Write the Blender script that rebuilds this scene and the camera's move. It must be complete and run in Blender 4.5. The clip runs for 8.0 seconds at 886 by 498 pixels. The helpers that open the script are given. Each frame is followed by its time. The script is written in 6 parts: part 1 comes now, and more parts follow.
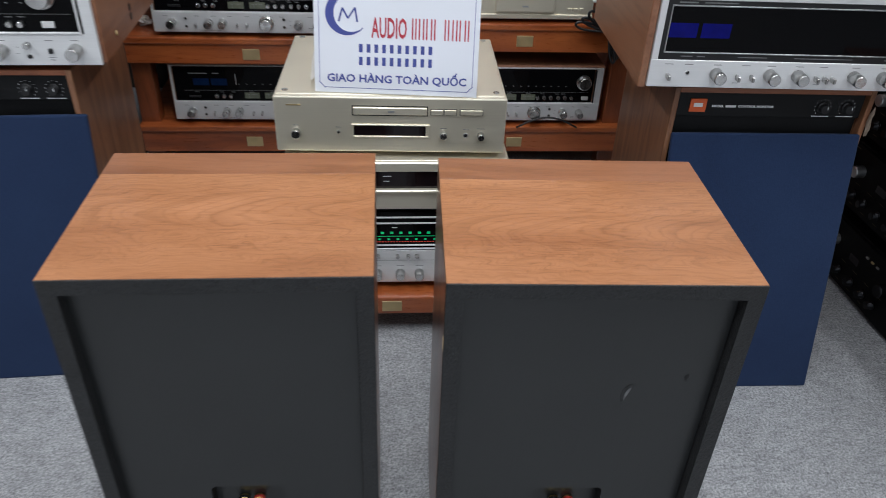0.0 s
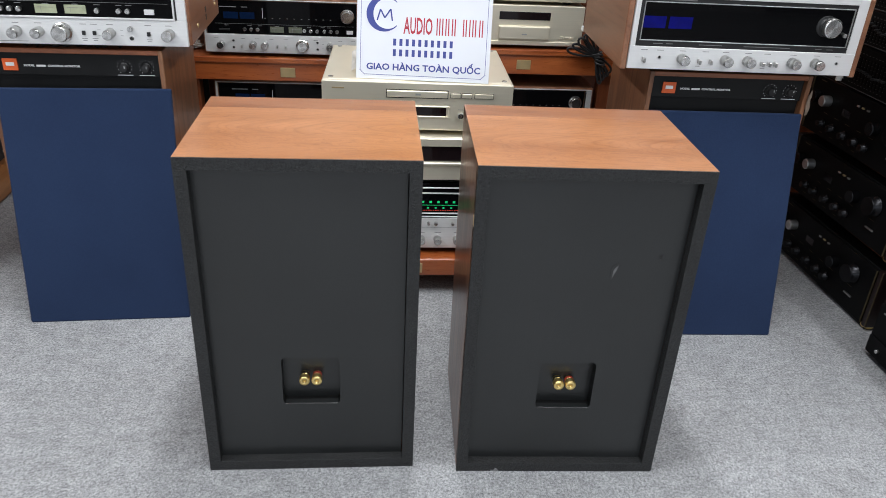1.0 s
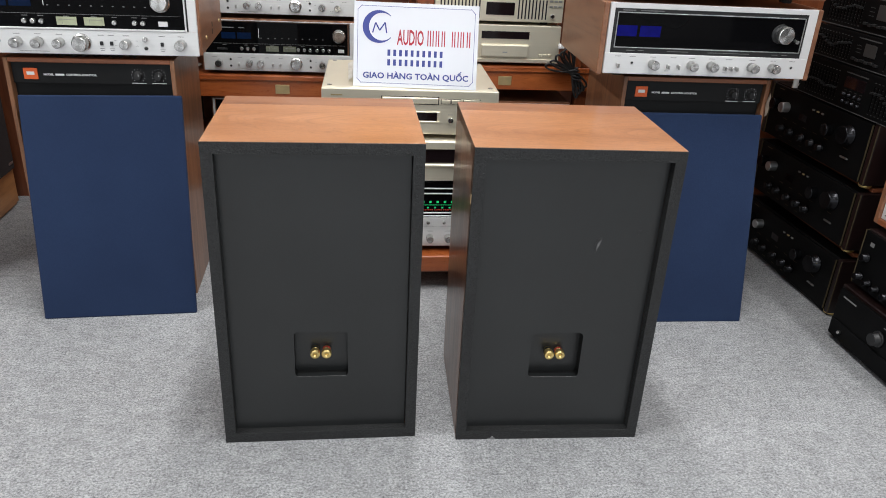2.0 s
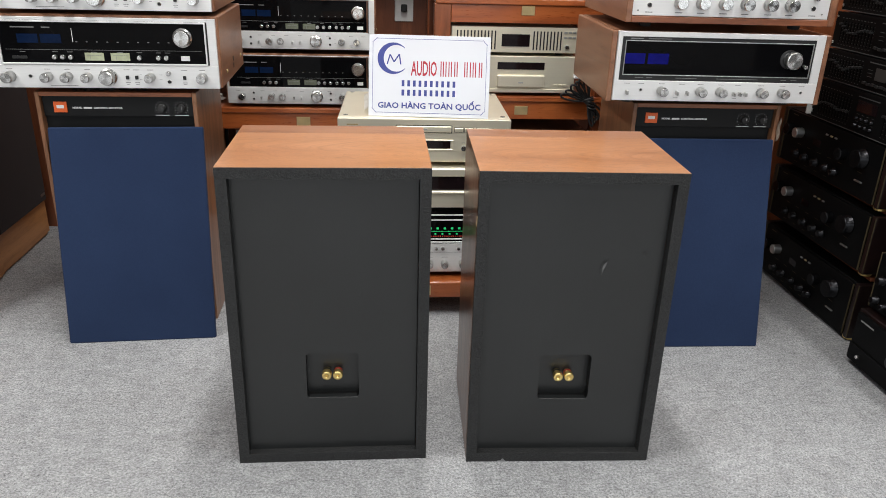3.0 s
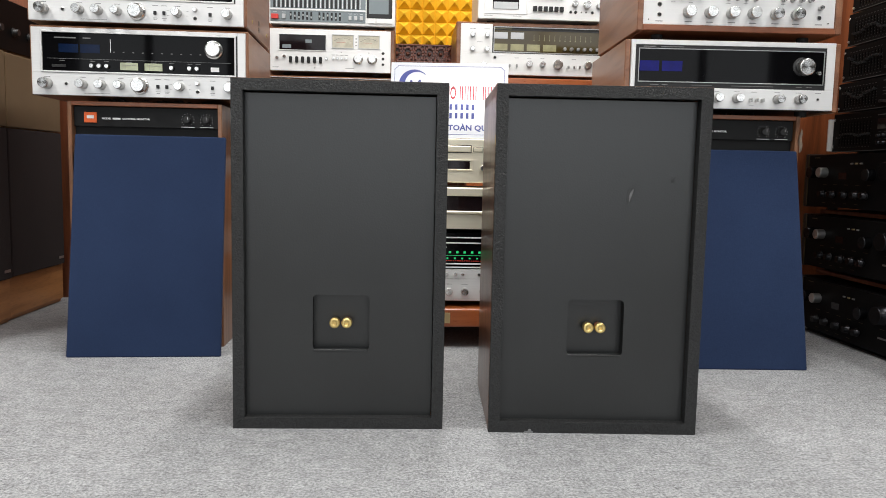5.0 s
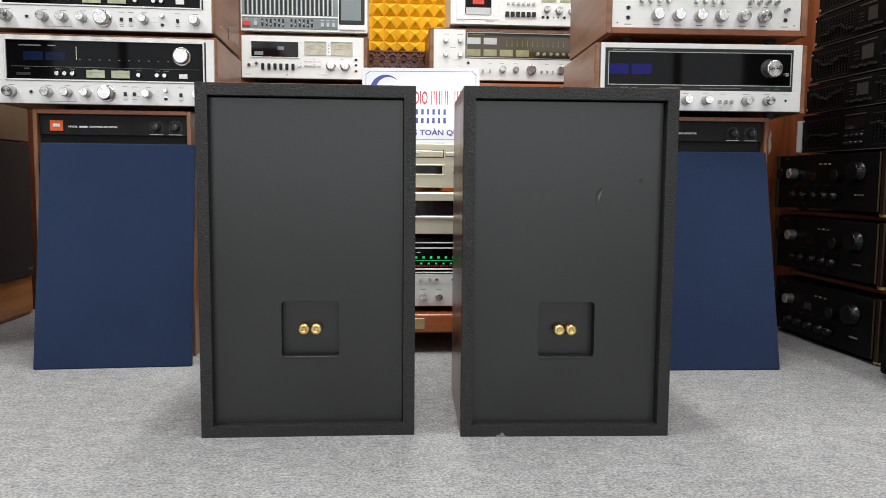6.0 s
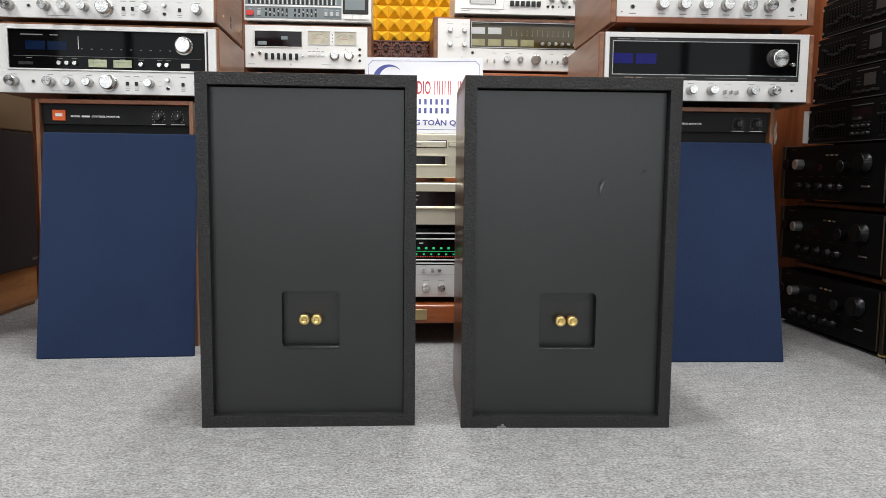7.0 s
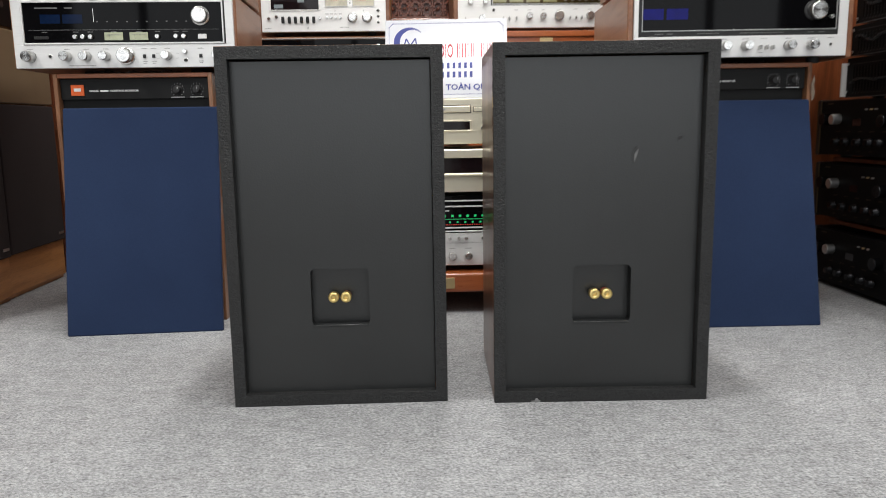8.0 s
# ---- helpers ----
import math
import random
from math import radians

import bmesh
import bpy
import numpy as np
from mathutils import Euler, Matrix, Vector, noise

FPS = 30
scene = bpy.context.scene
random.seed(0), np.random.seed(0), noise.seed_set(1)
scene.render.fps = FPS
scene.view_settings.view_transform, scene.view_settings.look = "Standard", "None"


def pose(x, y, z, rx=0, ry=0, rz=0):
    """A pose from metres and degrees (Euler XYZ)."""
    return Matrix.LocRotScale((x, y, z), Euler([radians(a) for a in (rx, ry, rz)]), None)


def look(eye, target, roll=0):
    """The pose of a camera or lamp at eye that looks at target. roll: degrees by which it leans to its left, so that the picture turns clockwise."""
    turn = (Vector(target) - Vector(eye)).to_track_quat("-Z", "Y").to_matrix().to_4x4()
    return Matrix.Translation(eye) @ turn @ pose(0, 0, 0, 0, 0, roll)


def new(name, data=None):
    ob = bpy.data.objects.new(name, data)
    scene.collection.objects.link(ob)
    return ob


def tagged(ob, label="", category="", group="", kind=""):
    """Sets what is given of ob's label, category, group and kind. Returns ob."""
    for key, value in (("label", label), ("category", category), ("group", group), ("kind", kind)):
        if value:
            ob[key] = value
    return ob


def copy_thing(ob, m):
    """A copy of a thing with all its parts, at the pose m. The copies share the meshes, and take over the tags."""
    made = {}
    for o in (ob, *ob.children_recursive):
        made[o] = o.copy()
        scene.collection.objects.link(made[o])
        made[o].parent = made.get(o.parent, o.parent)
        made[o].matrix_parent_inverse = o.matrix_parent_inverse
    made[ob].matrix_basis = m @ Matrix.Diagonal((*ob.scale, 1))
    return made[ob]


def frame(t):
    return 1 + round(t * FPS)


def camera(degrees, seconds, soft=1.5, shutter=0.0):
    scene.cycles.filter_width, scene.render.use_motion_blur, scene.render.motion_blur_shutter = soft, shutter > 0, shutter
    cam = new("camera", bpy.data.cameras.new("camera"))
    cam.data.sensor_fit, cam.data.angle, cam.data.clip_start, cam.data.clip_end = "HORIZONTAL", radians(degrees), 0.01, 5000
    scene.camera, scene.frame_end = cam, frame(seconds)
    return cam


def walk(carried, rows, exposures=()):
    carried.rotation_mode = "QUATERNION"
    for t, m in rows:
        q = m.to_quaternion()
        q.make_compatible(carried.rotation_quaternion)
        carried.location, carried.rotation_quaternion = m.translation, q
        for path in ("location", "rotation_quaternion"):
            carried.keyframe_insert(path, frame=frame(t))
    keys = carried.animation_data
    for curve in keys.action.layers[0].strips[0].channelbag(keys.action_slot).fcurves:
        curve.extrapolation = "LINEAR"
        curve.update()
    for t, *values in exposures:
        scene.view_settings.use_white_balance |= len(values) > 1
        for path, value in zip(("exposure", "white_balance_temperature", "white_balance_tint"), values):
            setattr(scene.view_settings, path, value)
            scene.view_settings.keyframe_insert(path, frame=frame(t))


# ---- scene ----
cam = camera(60.8, 8.0, soft=0.65, shutter=0.4)
PATH = [
    (0, (-0.025, -0.675, 1.09), (0.127, 0.976, -0.029), 2.4),
    (0.2, (-0.049, -0.751, 1.086), (0.09, 0.931, 0.014), 2.3),
    (0.5, (-0.068, -0.89, 1.041), (0.069, 0.835, 0.038), 2.4),
    (1, (-0.109, -1.04, 1.0), (0.071, 0.721, 0.069), 3.0),
    (1.5, (-0.16, -1.129, 0.975), (0.065, 0.647, 0.082), 3.2),
    (1.7, (-0.163, -1.155, 0.964), (0.082, 0.627, 0.089), 3.1),
    (2.8, (-0.137, -1.233, 0.965), (0.052, 0.601, 0.19), 1.9),
    (3, (-0.127, -1.225, 0.959), (0.04, 0.615, 0.193), 1.7),
    (3.5, (-0.114, -1.218, 0.885), (0.039, 0.664, 0.227), 1.7),
    (3.7, (-0.111, -1.223, 0.788), (0.046, 0.683, 0.201), 1.8),
    (4, (-0.114, -1.24, 0.644), (0.036, 0.7, 0.18), 2.0),
    (4.2, (-0.119, -1.251, 0.552), (0.019, 0.707, 0.173), 2.0),
    (4.5, (-0.124, -1.277, 0.495), (-0.014, 0.698, 0.202), 1.7),
    (4.7, (-0.117, -1.285, 0.469), (-0.019, 0.697, 0.222), 1.3),
    (5.8, (-0.096, -1.278, 0.436), (0.038, 0.71, 0.259), 0.5),
    (6, (-0.086, -1.278, 0.441), (0.062, 0.708, 0.259), 0.5),
    (6.5, (-0.074, -1.277, 0.439), (0.071, 0.708, 0.246), 0.7),
    (7, (-0.076, -1.273, 0.44), (0.055, 0.712, 0.234), 0.6),
    (7.5, (-0.083, -1.273, 0.444), (0.028, 0.713, 0.233), 0.2),
    (7.8, (-0.082, -1.266, 0.437), (0.01, 0.716, 0.189), -0.3),
    (8, (-0.09, -1.24, 0.469), (-0.014, 0.732, 0.145), -0.9),
]
walk(cam, [(t, look(eye, target, roll)) for t, eye, target, roll in PATH],
     exposures=[(0, -0.52, 5900, 10), (0.2, -0.3, 5950, 10), (0.5, -0.17, 6000, 10), (1.0, -0.08, 6100, 10), (1.5, -0.05, 6200, 10),
                (3.0, -0.06, 6500, 10), (4.5, 0.05, 6520, 10), (6.0, -0.04, 6560, 10), (8.0, -0.06, 6560, 10)])

# ---------------------------------------------------------------- world and light
world = bpy.data.worlds.new("world")
scene.world = world
world.use_nodes = True
world.node_tree.nodes["Background"].inputs[0].default_value = (0.9, 0.95, 1.0, 1)
world.node_tree.nodes["Background"].inputs[1].default_value = 0.25
scene.view_settings.exposure = 0.0


def ceiling_lamp(x, y, sx, sy, watts, tint=(1.0, 0.99, 0.965)):
    """A flat lamp under the ceiling."""
    data = bpy.data.lights.new("ceiling_lamp", "AREA")
    data.shape, data.size, data.size_y, data.energy, data.color = "RECTANGLE", sx, sy, watts, tint
    ob = new("ceiling_lamp", data)
    ob.matrix_world = pose(x, y, 2.72)
    return ob


ceiling_lamp(-2.0, -0.6, 0.08, 1.2, 68)
ceiling_lamp(1.5, -0.5, 0.16, 3.0, 54)
ceiling_lamp(0.0, 0.15, 0.16, 2.4, 60)
ceiling_lamp(0.0, -2.6, 1.2, 0.2, 30)
# unseen fill, as daylight from an assumed shop front behind the camera's whole path
sky = bpy.data.lights.new("assumed_front_daylight", "AREA")
sky.shape, sky.size, sky.size_y, sky.energy, sky.color = "RECTANGLE", 5.0, 1.8, 46, (0.92, 0.965, 1.0)
new("assumed_front_daylight", sky).matrix_world = pose(0, -4.02, 1.25, 90, 0, 0)


# ---------------------------------------------------------------- materials
def material(name):
    m = bpy.data.materials.new(name)
    m.use_nodes = True
    return m, m.node_tree.nodes, m.node_tree.links, m.node_tree.nodes["Principled BSDF"]


def coords(nodes, links, scale, jitter=True):
    """Object coordinates in metres, shifted by chance from thing to thing."""
    tc, mp = nodes.new("ShaderNodeTexCoord"), nodes.new("ShaderNodeMapping")
    mp.inputs["Scale"].default_value = scale
    if jitter:
        info, add = nodes.new("ShaderNodeObjectInfo"), nodes.new("ShaderNodeVectorMath")
        mul = nodes.new("ShaderNodeMath")
        mul.operation, mul.inputs[1].default_value = "MULTIPLY", 7.3
        links.new(info.outputs["Random"], mul.inputs[0])
        links.new(tc.outputs["Object"], add.inputs[0])
        links.new(mul.outputs[0], add.inputs[1])
        links.new(add.outputs[0], mp.inputs["Vector"])
    else:
        links.new(tc.outputs["Object"], mp.inputs["Vector"])
    return mp.outputs[0]


def noise_at(nodes, links, vec, scale, detail=3.0, rough=0.55, distortion=0.0):
    n = nodes.new("ShaderNodeTexNoise")
    n.inputs["Scale"].default_value, n.inputs["Detail"].default_value = scale, detail
    n.inputs["Roughness"].default_value, n.inputs["Distortion"].default_value = rough, distortion
    links.new(vec, n.inputs["Vector"])
    return n.outputs["Fac"]


def ramp(nodes, links, fac, stops):
    r = nodes.new("ShaderNodeValToRGB")
    els = r.color_ramp.elements
    while len(els) < len(stops):
        els.new(0.5)
    for e, (p, c) in zip(els, stops):
        e.position, e.color = p, (*c, 1) if len(c) == 3 else c
    links.new(fac, r.inputs[0])
    return r.outputs[0]


def mixed(nodes, links, fac, a, b, mode="MIX"):
    m = nodes.new("ShaderNodeMix")
    m.data_type, m.blend_type = "RGBA", mode
    for sock, v in ((m.inputs["Factor"], fac), (m.inputs["A"], a), (m.inputs["B"], b)):
        if hasattr(v, "is_linked"):
            links.new(v, sock)
        else:
            sock.default_value = v if isinstance(v, float) else (*v, 1)
    return m.outputs["Result"]


def bump(nodes, links, bsdf, height, strength, distance):
    b = nodes.new("ShaderNodeBump")
    b.inputs["Strength"].default_value, b.inputs["Distance"].default_value = strength, distance
    links.new(height, b.inputs["Height"])
    links.new(b.outputs[0], bsdf.inputs["Normal"])


def to_rough(nodes, links, bsdf, fac, lo, hi):
    r = nodes.new("ShaderNodeMapRange")
    r.inputs["To Min"].default_value, r.inputs["To Max"].default_value = lo, hi
    links.new(fac, r.inputs["Value"])
    links.new(r.outputs[0], bsdf.inputs["Roughness"])


def plain(name, color, rough=0.5, metal=0.0, vary=0.12, scale=40.0, relief=0.0, coat=0.0, spec=0.5):
    """A painted, moulded or cast surface with faint blotches and grain."""
    m, n, l, b = material(name)
    vec = coords(n, l, (1, 1, 1))
    big, fine = noise_at(n, l, vec, scale * 0.15, 3), noise_at(n, l, vec, scale * 8, 2)
    lo, hi = [c * (1 - vary) for c in color], [min(1, c * (1 + vary)) for c in color]
    col = ramp(n, l, big, [(0.3, lo), (0.7, hi)])
    l.new(col, b.inputs["Base Color"])
    b.inputs["Metallic"].default_value = metal
    b.inputs["Coat Weight"].default_value = coat
    b.inputs["Coat Roughness"].default_value = 0.08
    b.inputs["Specular IOR Level"].default_value = spec
    to_rough(n, l, b, big, max(0.02, rough * 0.82), min(1, rough * 1.18))
    if relief:
        bump(n, l, b, fine, 0.6, relief)
    return m


def wood(name, dark, mid, light, along="x", rough=0.35, coat=0.15, width=1.0, flames=0.45):
    """Straight and flamed veneer grain along one axis."""
    m, n, l, b = material(name)
    stretch = {"x": (1.0, 9.0, 9.0), "y": (9.0, 1.0, 9.0), "z": (9.0, 9.0, 1.0)}[along]
    vec = coords(n, l, [s * width for s in stretch])
    flame = noise_at(n, l, vec, 1.7, 2, 0.5, 1.4)
    band = n.new("ShaderNodeMath")
    band.operation, band.inputs[1].default_value = "MULTIPLY", 9.0
    l.new(flame, band.inputs[0])
    frac = n.new("ShaderNodeMath")
    frac.operation, frac.inputs[1].default_value = "PINGPONG", 1.0
    l.new(band.outputs[0], frac.inputs[0])
    grain = noise_at(n, l, coords(n, l, [s * width * 14 for s in stretch]), 2.2, 4, 0.65)
    base = ramp(n, l, flame, [(0.3, dark), (0.52, mid), (0.72, light)])
    lines = ramp(n, l, frac.outputs[0], [(0.0, (0.72, 0.68, 0.64)), (0.3, (1, 1, 1))])
    col = mixed(n, l, flames, base, lines, "MULTIPLY")
    pores = ramp(n, l, grain, [(0.3, (0.62, 0.58, 0.54)), (0.5, (1, 1, 1))])
    col = mixed(n, l, min(0.6, flames * 1.6), col, pores, "MULTIPLY")
    l.new(col, b.inputs["Base Color"])
    to_rough(n, l, b, grain, rough * 0.8, rough * 1.3)
    b.inputs["Coat Weight"].default_value = coat
    b.inputs["Coat Roughness"].default_value = 0.2
    bump(n, l, b, grain, 0.25, 0.0006)
    return m


def walnut_crown(name, dark, mid, light):
    """Crown-cut veneer: nested arches along x, fine pores, a soft sheen."""
    m, n, l, b = material(name)
    tc, sep, info = n.new("ShaderNodeTexCoord"), n.new("ShaderNodeSeparateXYZ"), n.new("ShaderNodeObjectInfo")
    l.new(tc.outputs["Object"], sep.inputs[0])

    def calc(op, x, y):
        k = n.new("ShaderNodeMath")
        k.operation = op
        for sock, v in zip(k.inputs, (x, y)):
            if hasattr(v, "is_linked"):
                l.new(v, sock)
            else:
                sock.default_value = v
        return k.outputs[0]

    wander = noise_at(n, l, coords(n, l, (1.0, 2.2, 1.0)), 7.0, 3, 0.55, 0.5)
    off = calc("ADD", calc("SUBTRACT", sep.outputs[1], 0.115), calc("MULTIPLY", calc("SUBTRACT", wander, 0.5), 0.10))
    off = calc("ADD", off, calc("MULTIPLY", calc("SUBTRACT", info.outputs["Random"], 0.5), 0.05))
    arch = calc("ADD", calc("MULTIPLY", sep.outputs[0], 22.0), calc("MULTIPLY", calc("MULTIPLY", off, off), -1100.0))
    arch = calc("ADD", arch, calc("MULTIPLY", wander, 4.0))
    ring = calc("PINGPONG", arch, 1.0)
    fine = calc("PINGPONG", calc("MULTIPLY", arch, 3.7), 1.0)
    tone = noise_at(n, l, coords(n, l, (3.0, 14.0, 9.0)), 1.0, 3, 0.5, 0.6)
    pore = noise_at(n, l, coords(n, l, (30.0, 420.0, 420.0)), 1.0, 4, 0.65)
    col = ramp(n, l, tone, [(0.3, dark), (0.52, mid), (0.72, light)])
    col = mixed(n, l, 0.40, col, ramp(n, l, ring, [(0.0, (0.62, 0.56, 0.50)), (0.28, (0.96, 0.95, 0.94)), (1.0, (1.06, 1.05, 1.04))]), "MULTIPLY")
    col = mixed(n, l, 0.45, col, ramp(n, l, fine, [(0.0, (0.7, 0.66, 0.62)), (0.4, (1, 1, 1))]), "MULTIPLY")
    col = mixed(n, l, 0.6, col, ramp(n, l, pore, [(0.34, (0.62, 0.57, 0.53)), (0.5, (1, 1, 1))]), "MULTIPLY")
    l.new(col, b.inputs["Base Color"])
    to_rough(n, l, b, pore, 0.28, 0.44)
    b.inputs["Coat Weight"].default_value = 0.2
    b.inputs["Coat Roughness"].default_value = 0.2
    bump(n, l, b, pore, 0.2, 0.0004)
    return m


def brushed(name, color, along="x", rough=0.32, vary=0.08, metal=1.0):
    """Brushed metal with fine streaks along one axis."""
    m, n, l, b = material(name)
    stretch = {"x": (4.0, 900.0, 900.0), "z": (900.0, 900.0, 4.0)}[along]
    streak = noise_at(n, l, coords(n, l, stretch), 1.0, 2)
    cloud = noise_at(n, l, coords(n, l, (1, 1, 1)), 9.0, 3)
    lo, hi = [c * (1 - vary) for c in color], [min(1, c * (1 + vary)) for c in color]
    col = mixed(n, l, 0.5, ramp(n, l, streak, [(0.3, lo), (0.7, hi)]), ramp(n, l, cloud, [(0.3, lo), (0.7, hi)]))
    l.new(col, b.inputs["Base Color"])
    b.inputs["Metallic"].default_value = metal
    to_rough(n, l, b, streak, rough * 0.8, rough * 1.25)
    bump(n, l, b, streak, 0.12, 0.0003)
    return m


def turned(name, color, rough=0.28):
    """Turned metal: circular brushing that throws a fan of highlights."""
    m, n, l, b = material(name)
    t = n.new("ShaderNodeTangent")
    t.direction_type, t.axis = "RADIAL", "Y"
    l.new(t.outputs[0], b.inputs["Tangent"])
    b.inputs["Anisotropic"].default_value = 0.9
    b.inputs["Anisotropic Rotation"].default_value = 0.0
    b.inputs["Metallic"].default_value = 1.0
    g = noise_at(n, l, coords(n, l, (1, 1, 1)), 900.0, 2)
    l.new(ramp(n, l, g, [(0.3, [c * 0.95 for c in color]), (0.7, color)]), b.inputs["Base Color"])
    to_rough(n, l, b, g, rough * 0.95, rough * 1.05)
    return m


def cloth(name, a, c, thread=1500.0, relief=0.0006, rough=0.9):
    """Woven cloth: crossed threads and faint blotches."""
    m, n, l, b = material(name)
    vec = coords(n, l, (1, 1, 1))
    wx = noise_at(n, l, coords(n, l, (thread * 0.08, thread, thread)), 1.0, 1)
    wz = noise_at(n, l, coords(n, l, (thread, thread, thread * 0.08)), 1.0, 1)
    add = n.new("ShaderNodeMath")
    add.operation = "ADD"
    l.new(wx, add.inputs[0])
    l.new(wz, add.inputs[1])
    half = n.new("ShaderNodeMath")
    half.operation, half.inputs[1].default_value = "MULTIPLY", 0.5
    l.new(add.outputs[0], half.inputs[0])
    blot = noise_at(n, l, vec, 7.0, 4)
    col = mixed(n, l, 0.45, ramp(n, l, half.outputs[0], [(0.35, a), (0.65, c)]), ramp(n, l, blot, [(0.3, a), (0.7, c)]))
    l.new(col, b.inputs["Base Color"])
    b.inputs["Roughness"].default_value = rough
    b.inputs["Specular IOR Level"].default_value = 0.2
    b.inputs["Sheen Weight"].default_value = 0.04
    bump(n, l, b, half.outputs[0], 0.7, relief)
    return m


def glowing(name, color, strength, rough=0.15, spec=0.5):
    m, n, l, b = material(name)
    g = noise_at(n, l, coords(n, l, (1, 1, 1)), 60.0, 2)
    col = ramp(n, l, g, [(0.3, [c * 0.75 for c in color]), (0.7, color)])
    l.new(col, b.inputs["Base Color"])
    l.new(col, b.inputs["Emission Color"])
    b.inputs["Emission Strength"].default_value = strength
    b.inputs["Specular IOR Level"].default_value = spec
    b.inputs["Roughness"].default_value = rough
    return m


def carpet_material():
    """Grey needle felt: short streaks, dark flecks, worn blotches."""
    m, n, l, b = material("carpet_felt")
    streak = noise_at(n, l, coords(n, l, (210.0, 240.0, 1.0), False), 1.0, 5, 0.75, 0.25)
    fibre = noise_at(n, l, coords(n, l, (600.0, 800.0, 1.0), False), 1.0, 3, 0.7)
    cloud = noise_at(n, l, coords(n, l, (1, 1, 1), False), 28.0, 4, 0.6)
    soil = noise_at(n, l, coords(n, l, (5.0, 13.0, 1.0), False), 1.0, 5, 0.65, 0.6)
    col = ramp(n, l, streak, [(0.36, (0.175, 0.178, 0.182)), (0.49, (0.345, 0.35, 0.357)), (0.62, (0.50, 0.506, 0.514))])
    col = mixed(n, l, 0.58, col, ramp(n, l, fibre, [(0.37, (0.36, 0.36, 0.365)), (0.54, (1.0, 1.0, 1.0))]), "MULTIPLY")
    col = mixed(n, l, 0.5, col, ramp(n, l, cloud, [(0.3, (0.66, 0.66, 0.67)), (0.62, (1, 1, 1))]), "MULTIPLY")
    col = mixed(n, l, 0.4, col, ramp(n, l, soil, [(0.35, (0.8, 0.79, 0.78)), (0.6, (1, 1, 1))]), "MULTIPLY")
    tuft = noise_at(n, l, coords(n, l, (45.0, 130.0, 1.0), False), 1.0, 4, 0.7, 0.8)
    col = mixed(n, l, 0.5, col, ramp(n, l, tuft, [(0.36, (0.62, 0.62, 0.62)), (0.56, (1.06, 1.06, 1.06))]), "MULTIPLY")
    clump = noise_at(n, l, coords(n, l, (105.0, 78.0, 1.0), False), 1.0, 3, 0.6, 1.6)
    col = mixed(n, l, 0.34, col, ramp(n, l, clump, [(0.36, (0.6, 0.6, 0.61)), (0.5, (0.97, 0.97, 0.97)), (0.66, (1.16, 1.16, 1.16))]), "MULTIPLY")
    fleck = noise_at(n, l, coords(n, l, (150.0, 95.0, 1.0), False), 1.0, 2, 0.5, 0.9)
    col = mixed(n, l, 0.45, col, ramp(n, l, fleck, [(0.26, (0.34, 0.34, 0.35)), (0.34, (1, 1, 1))]), "MULTIPLY")
    gain = n.new("ShaderNodeVectorMath")
    gain.operation = "SCALE"
    gain.inputs["Scale"].default_value = 1.2
    l.new(col, gain.inputs[0])
    l.new(gain.outputs[0], b.inputs["Base Color"])
    b.inputs["Roughness"].default_value = 0.95
    b.inputs["Specular IOR Level"].default_value = 0.15
    mix = mixed(n, l, 0.5, streak, fibre)
    bump(n, l, b, mix, 0.8, 0.004)
    return m


def stippled_material():
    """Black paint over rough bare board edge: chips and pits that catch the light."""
    m, n, l, b = material("black_stipple")
    vec = coords(n, l, (1, 1, 1))
    v = n.new("ShaderNodeTexVoronoi")
    v.inputs["Scale"].default_value = 260.0
    l.new(vec, v.inputs["Vector"])
    pit = noise_at(n, l, vec, 300.0, 5, 0.75, 1.0)
    worn = noise_at(n, l, vec, 18.0, 4, 0.6)
    depth = mixed(n, l, 0.6, v.outputs["Distance"], pit)
    col = ramp(n, l, pit, [(0.42, (0.0008, 0.0008, 0.0009)), (0.49, (0.0120, 0.0125, 0.0127)), (0.66, (0.0225, 0.0232, 0.0236))])
    col = mixed(n, l, 0.5, col, ramp(n, l, worn, [(0.35, (0.6, 0.6, 0.6)), (0.65, (1.15, 1.15, 1.15))]), "MULTIPLY")
    l.new(col, b.inputs["Base Color"])
    to_rough(n, l, b, pit, 0.34, 0.62)
    b.inputs["Specular IOR Level"].default_value = 0.6
    bump(n, l, b, depth, 1.0, 0.0018)
    return m


def painted_board():
    """Matt black paint on board: rubbed patches, faint upright roller marks, dust."""
    m, n, l, b = material("black_panel")
    vec = coords(n, l, (1, 1, 1))
    rub = noise_at(n, l, vec, 5.0, 5, 0.6)
    roller = noise_at(n, l, coords(n, l, (90.0, 1.0, 3.0)), 1.0, 3)
    dust = noise_at(n, l, vec, 700.0, 2)
    col = ramp(n, l, rub, [(0.3, (0.0073, 0.0083, 0.0085)), (0.7, (0.0119, 0.0132, 0.0135))])
    col = mixed(n, l, 0.35, col, ramp(n, l, roller, [(0.3, (0.75, 0.75, 0.75)), (0.7, (1.0, 1.0, 1.0))]), "MULTIPLY")
    col = mixed(n, l, ramp(n, l, dust, [(0.72, (0, 0, 0)), (0.8, (0.5, 0.5, 0.5))]), col, (0.10, 0.10, 0.10))
    l.new(col, b.inputs["Base Color"])
    b.inputs["Specular IOR Level"].default_value = 0.78
    to_rough(n, l, b, rub, 0.29, 0.40)
    bump(n, l, b, noise_at(n, l, vec, 320.0, 3), 0.35, 0.0004)
    return m


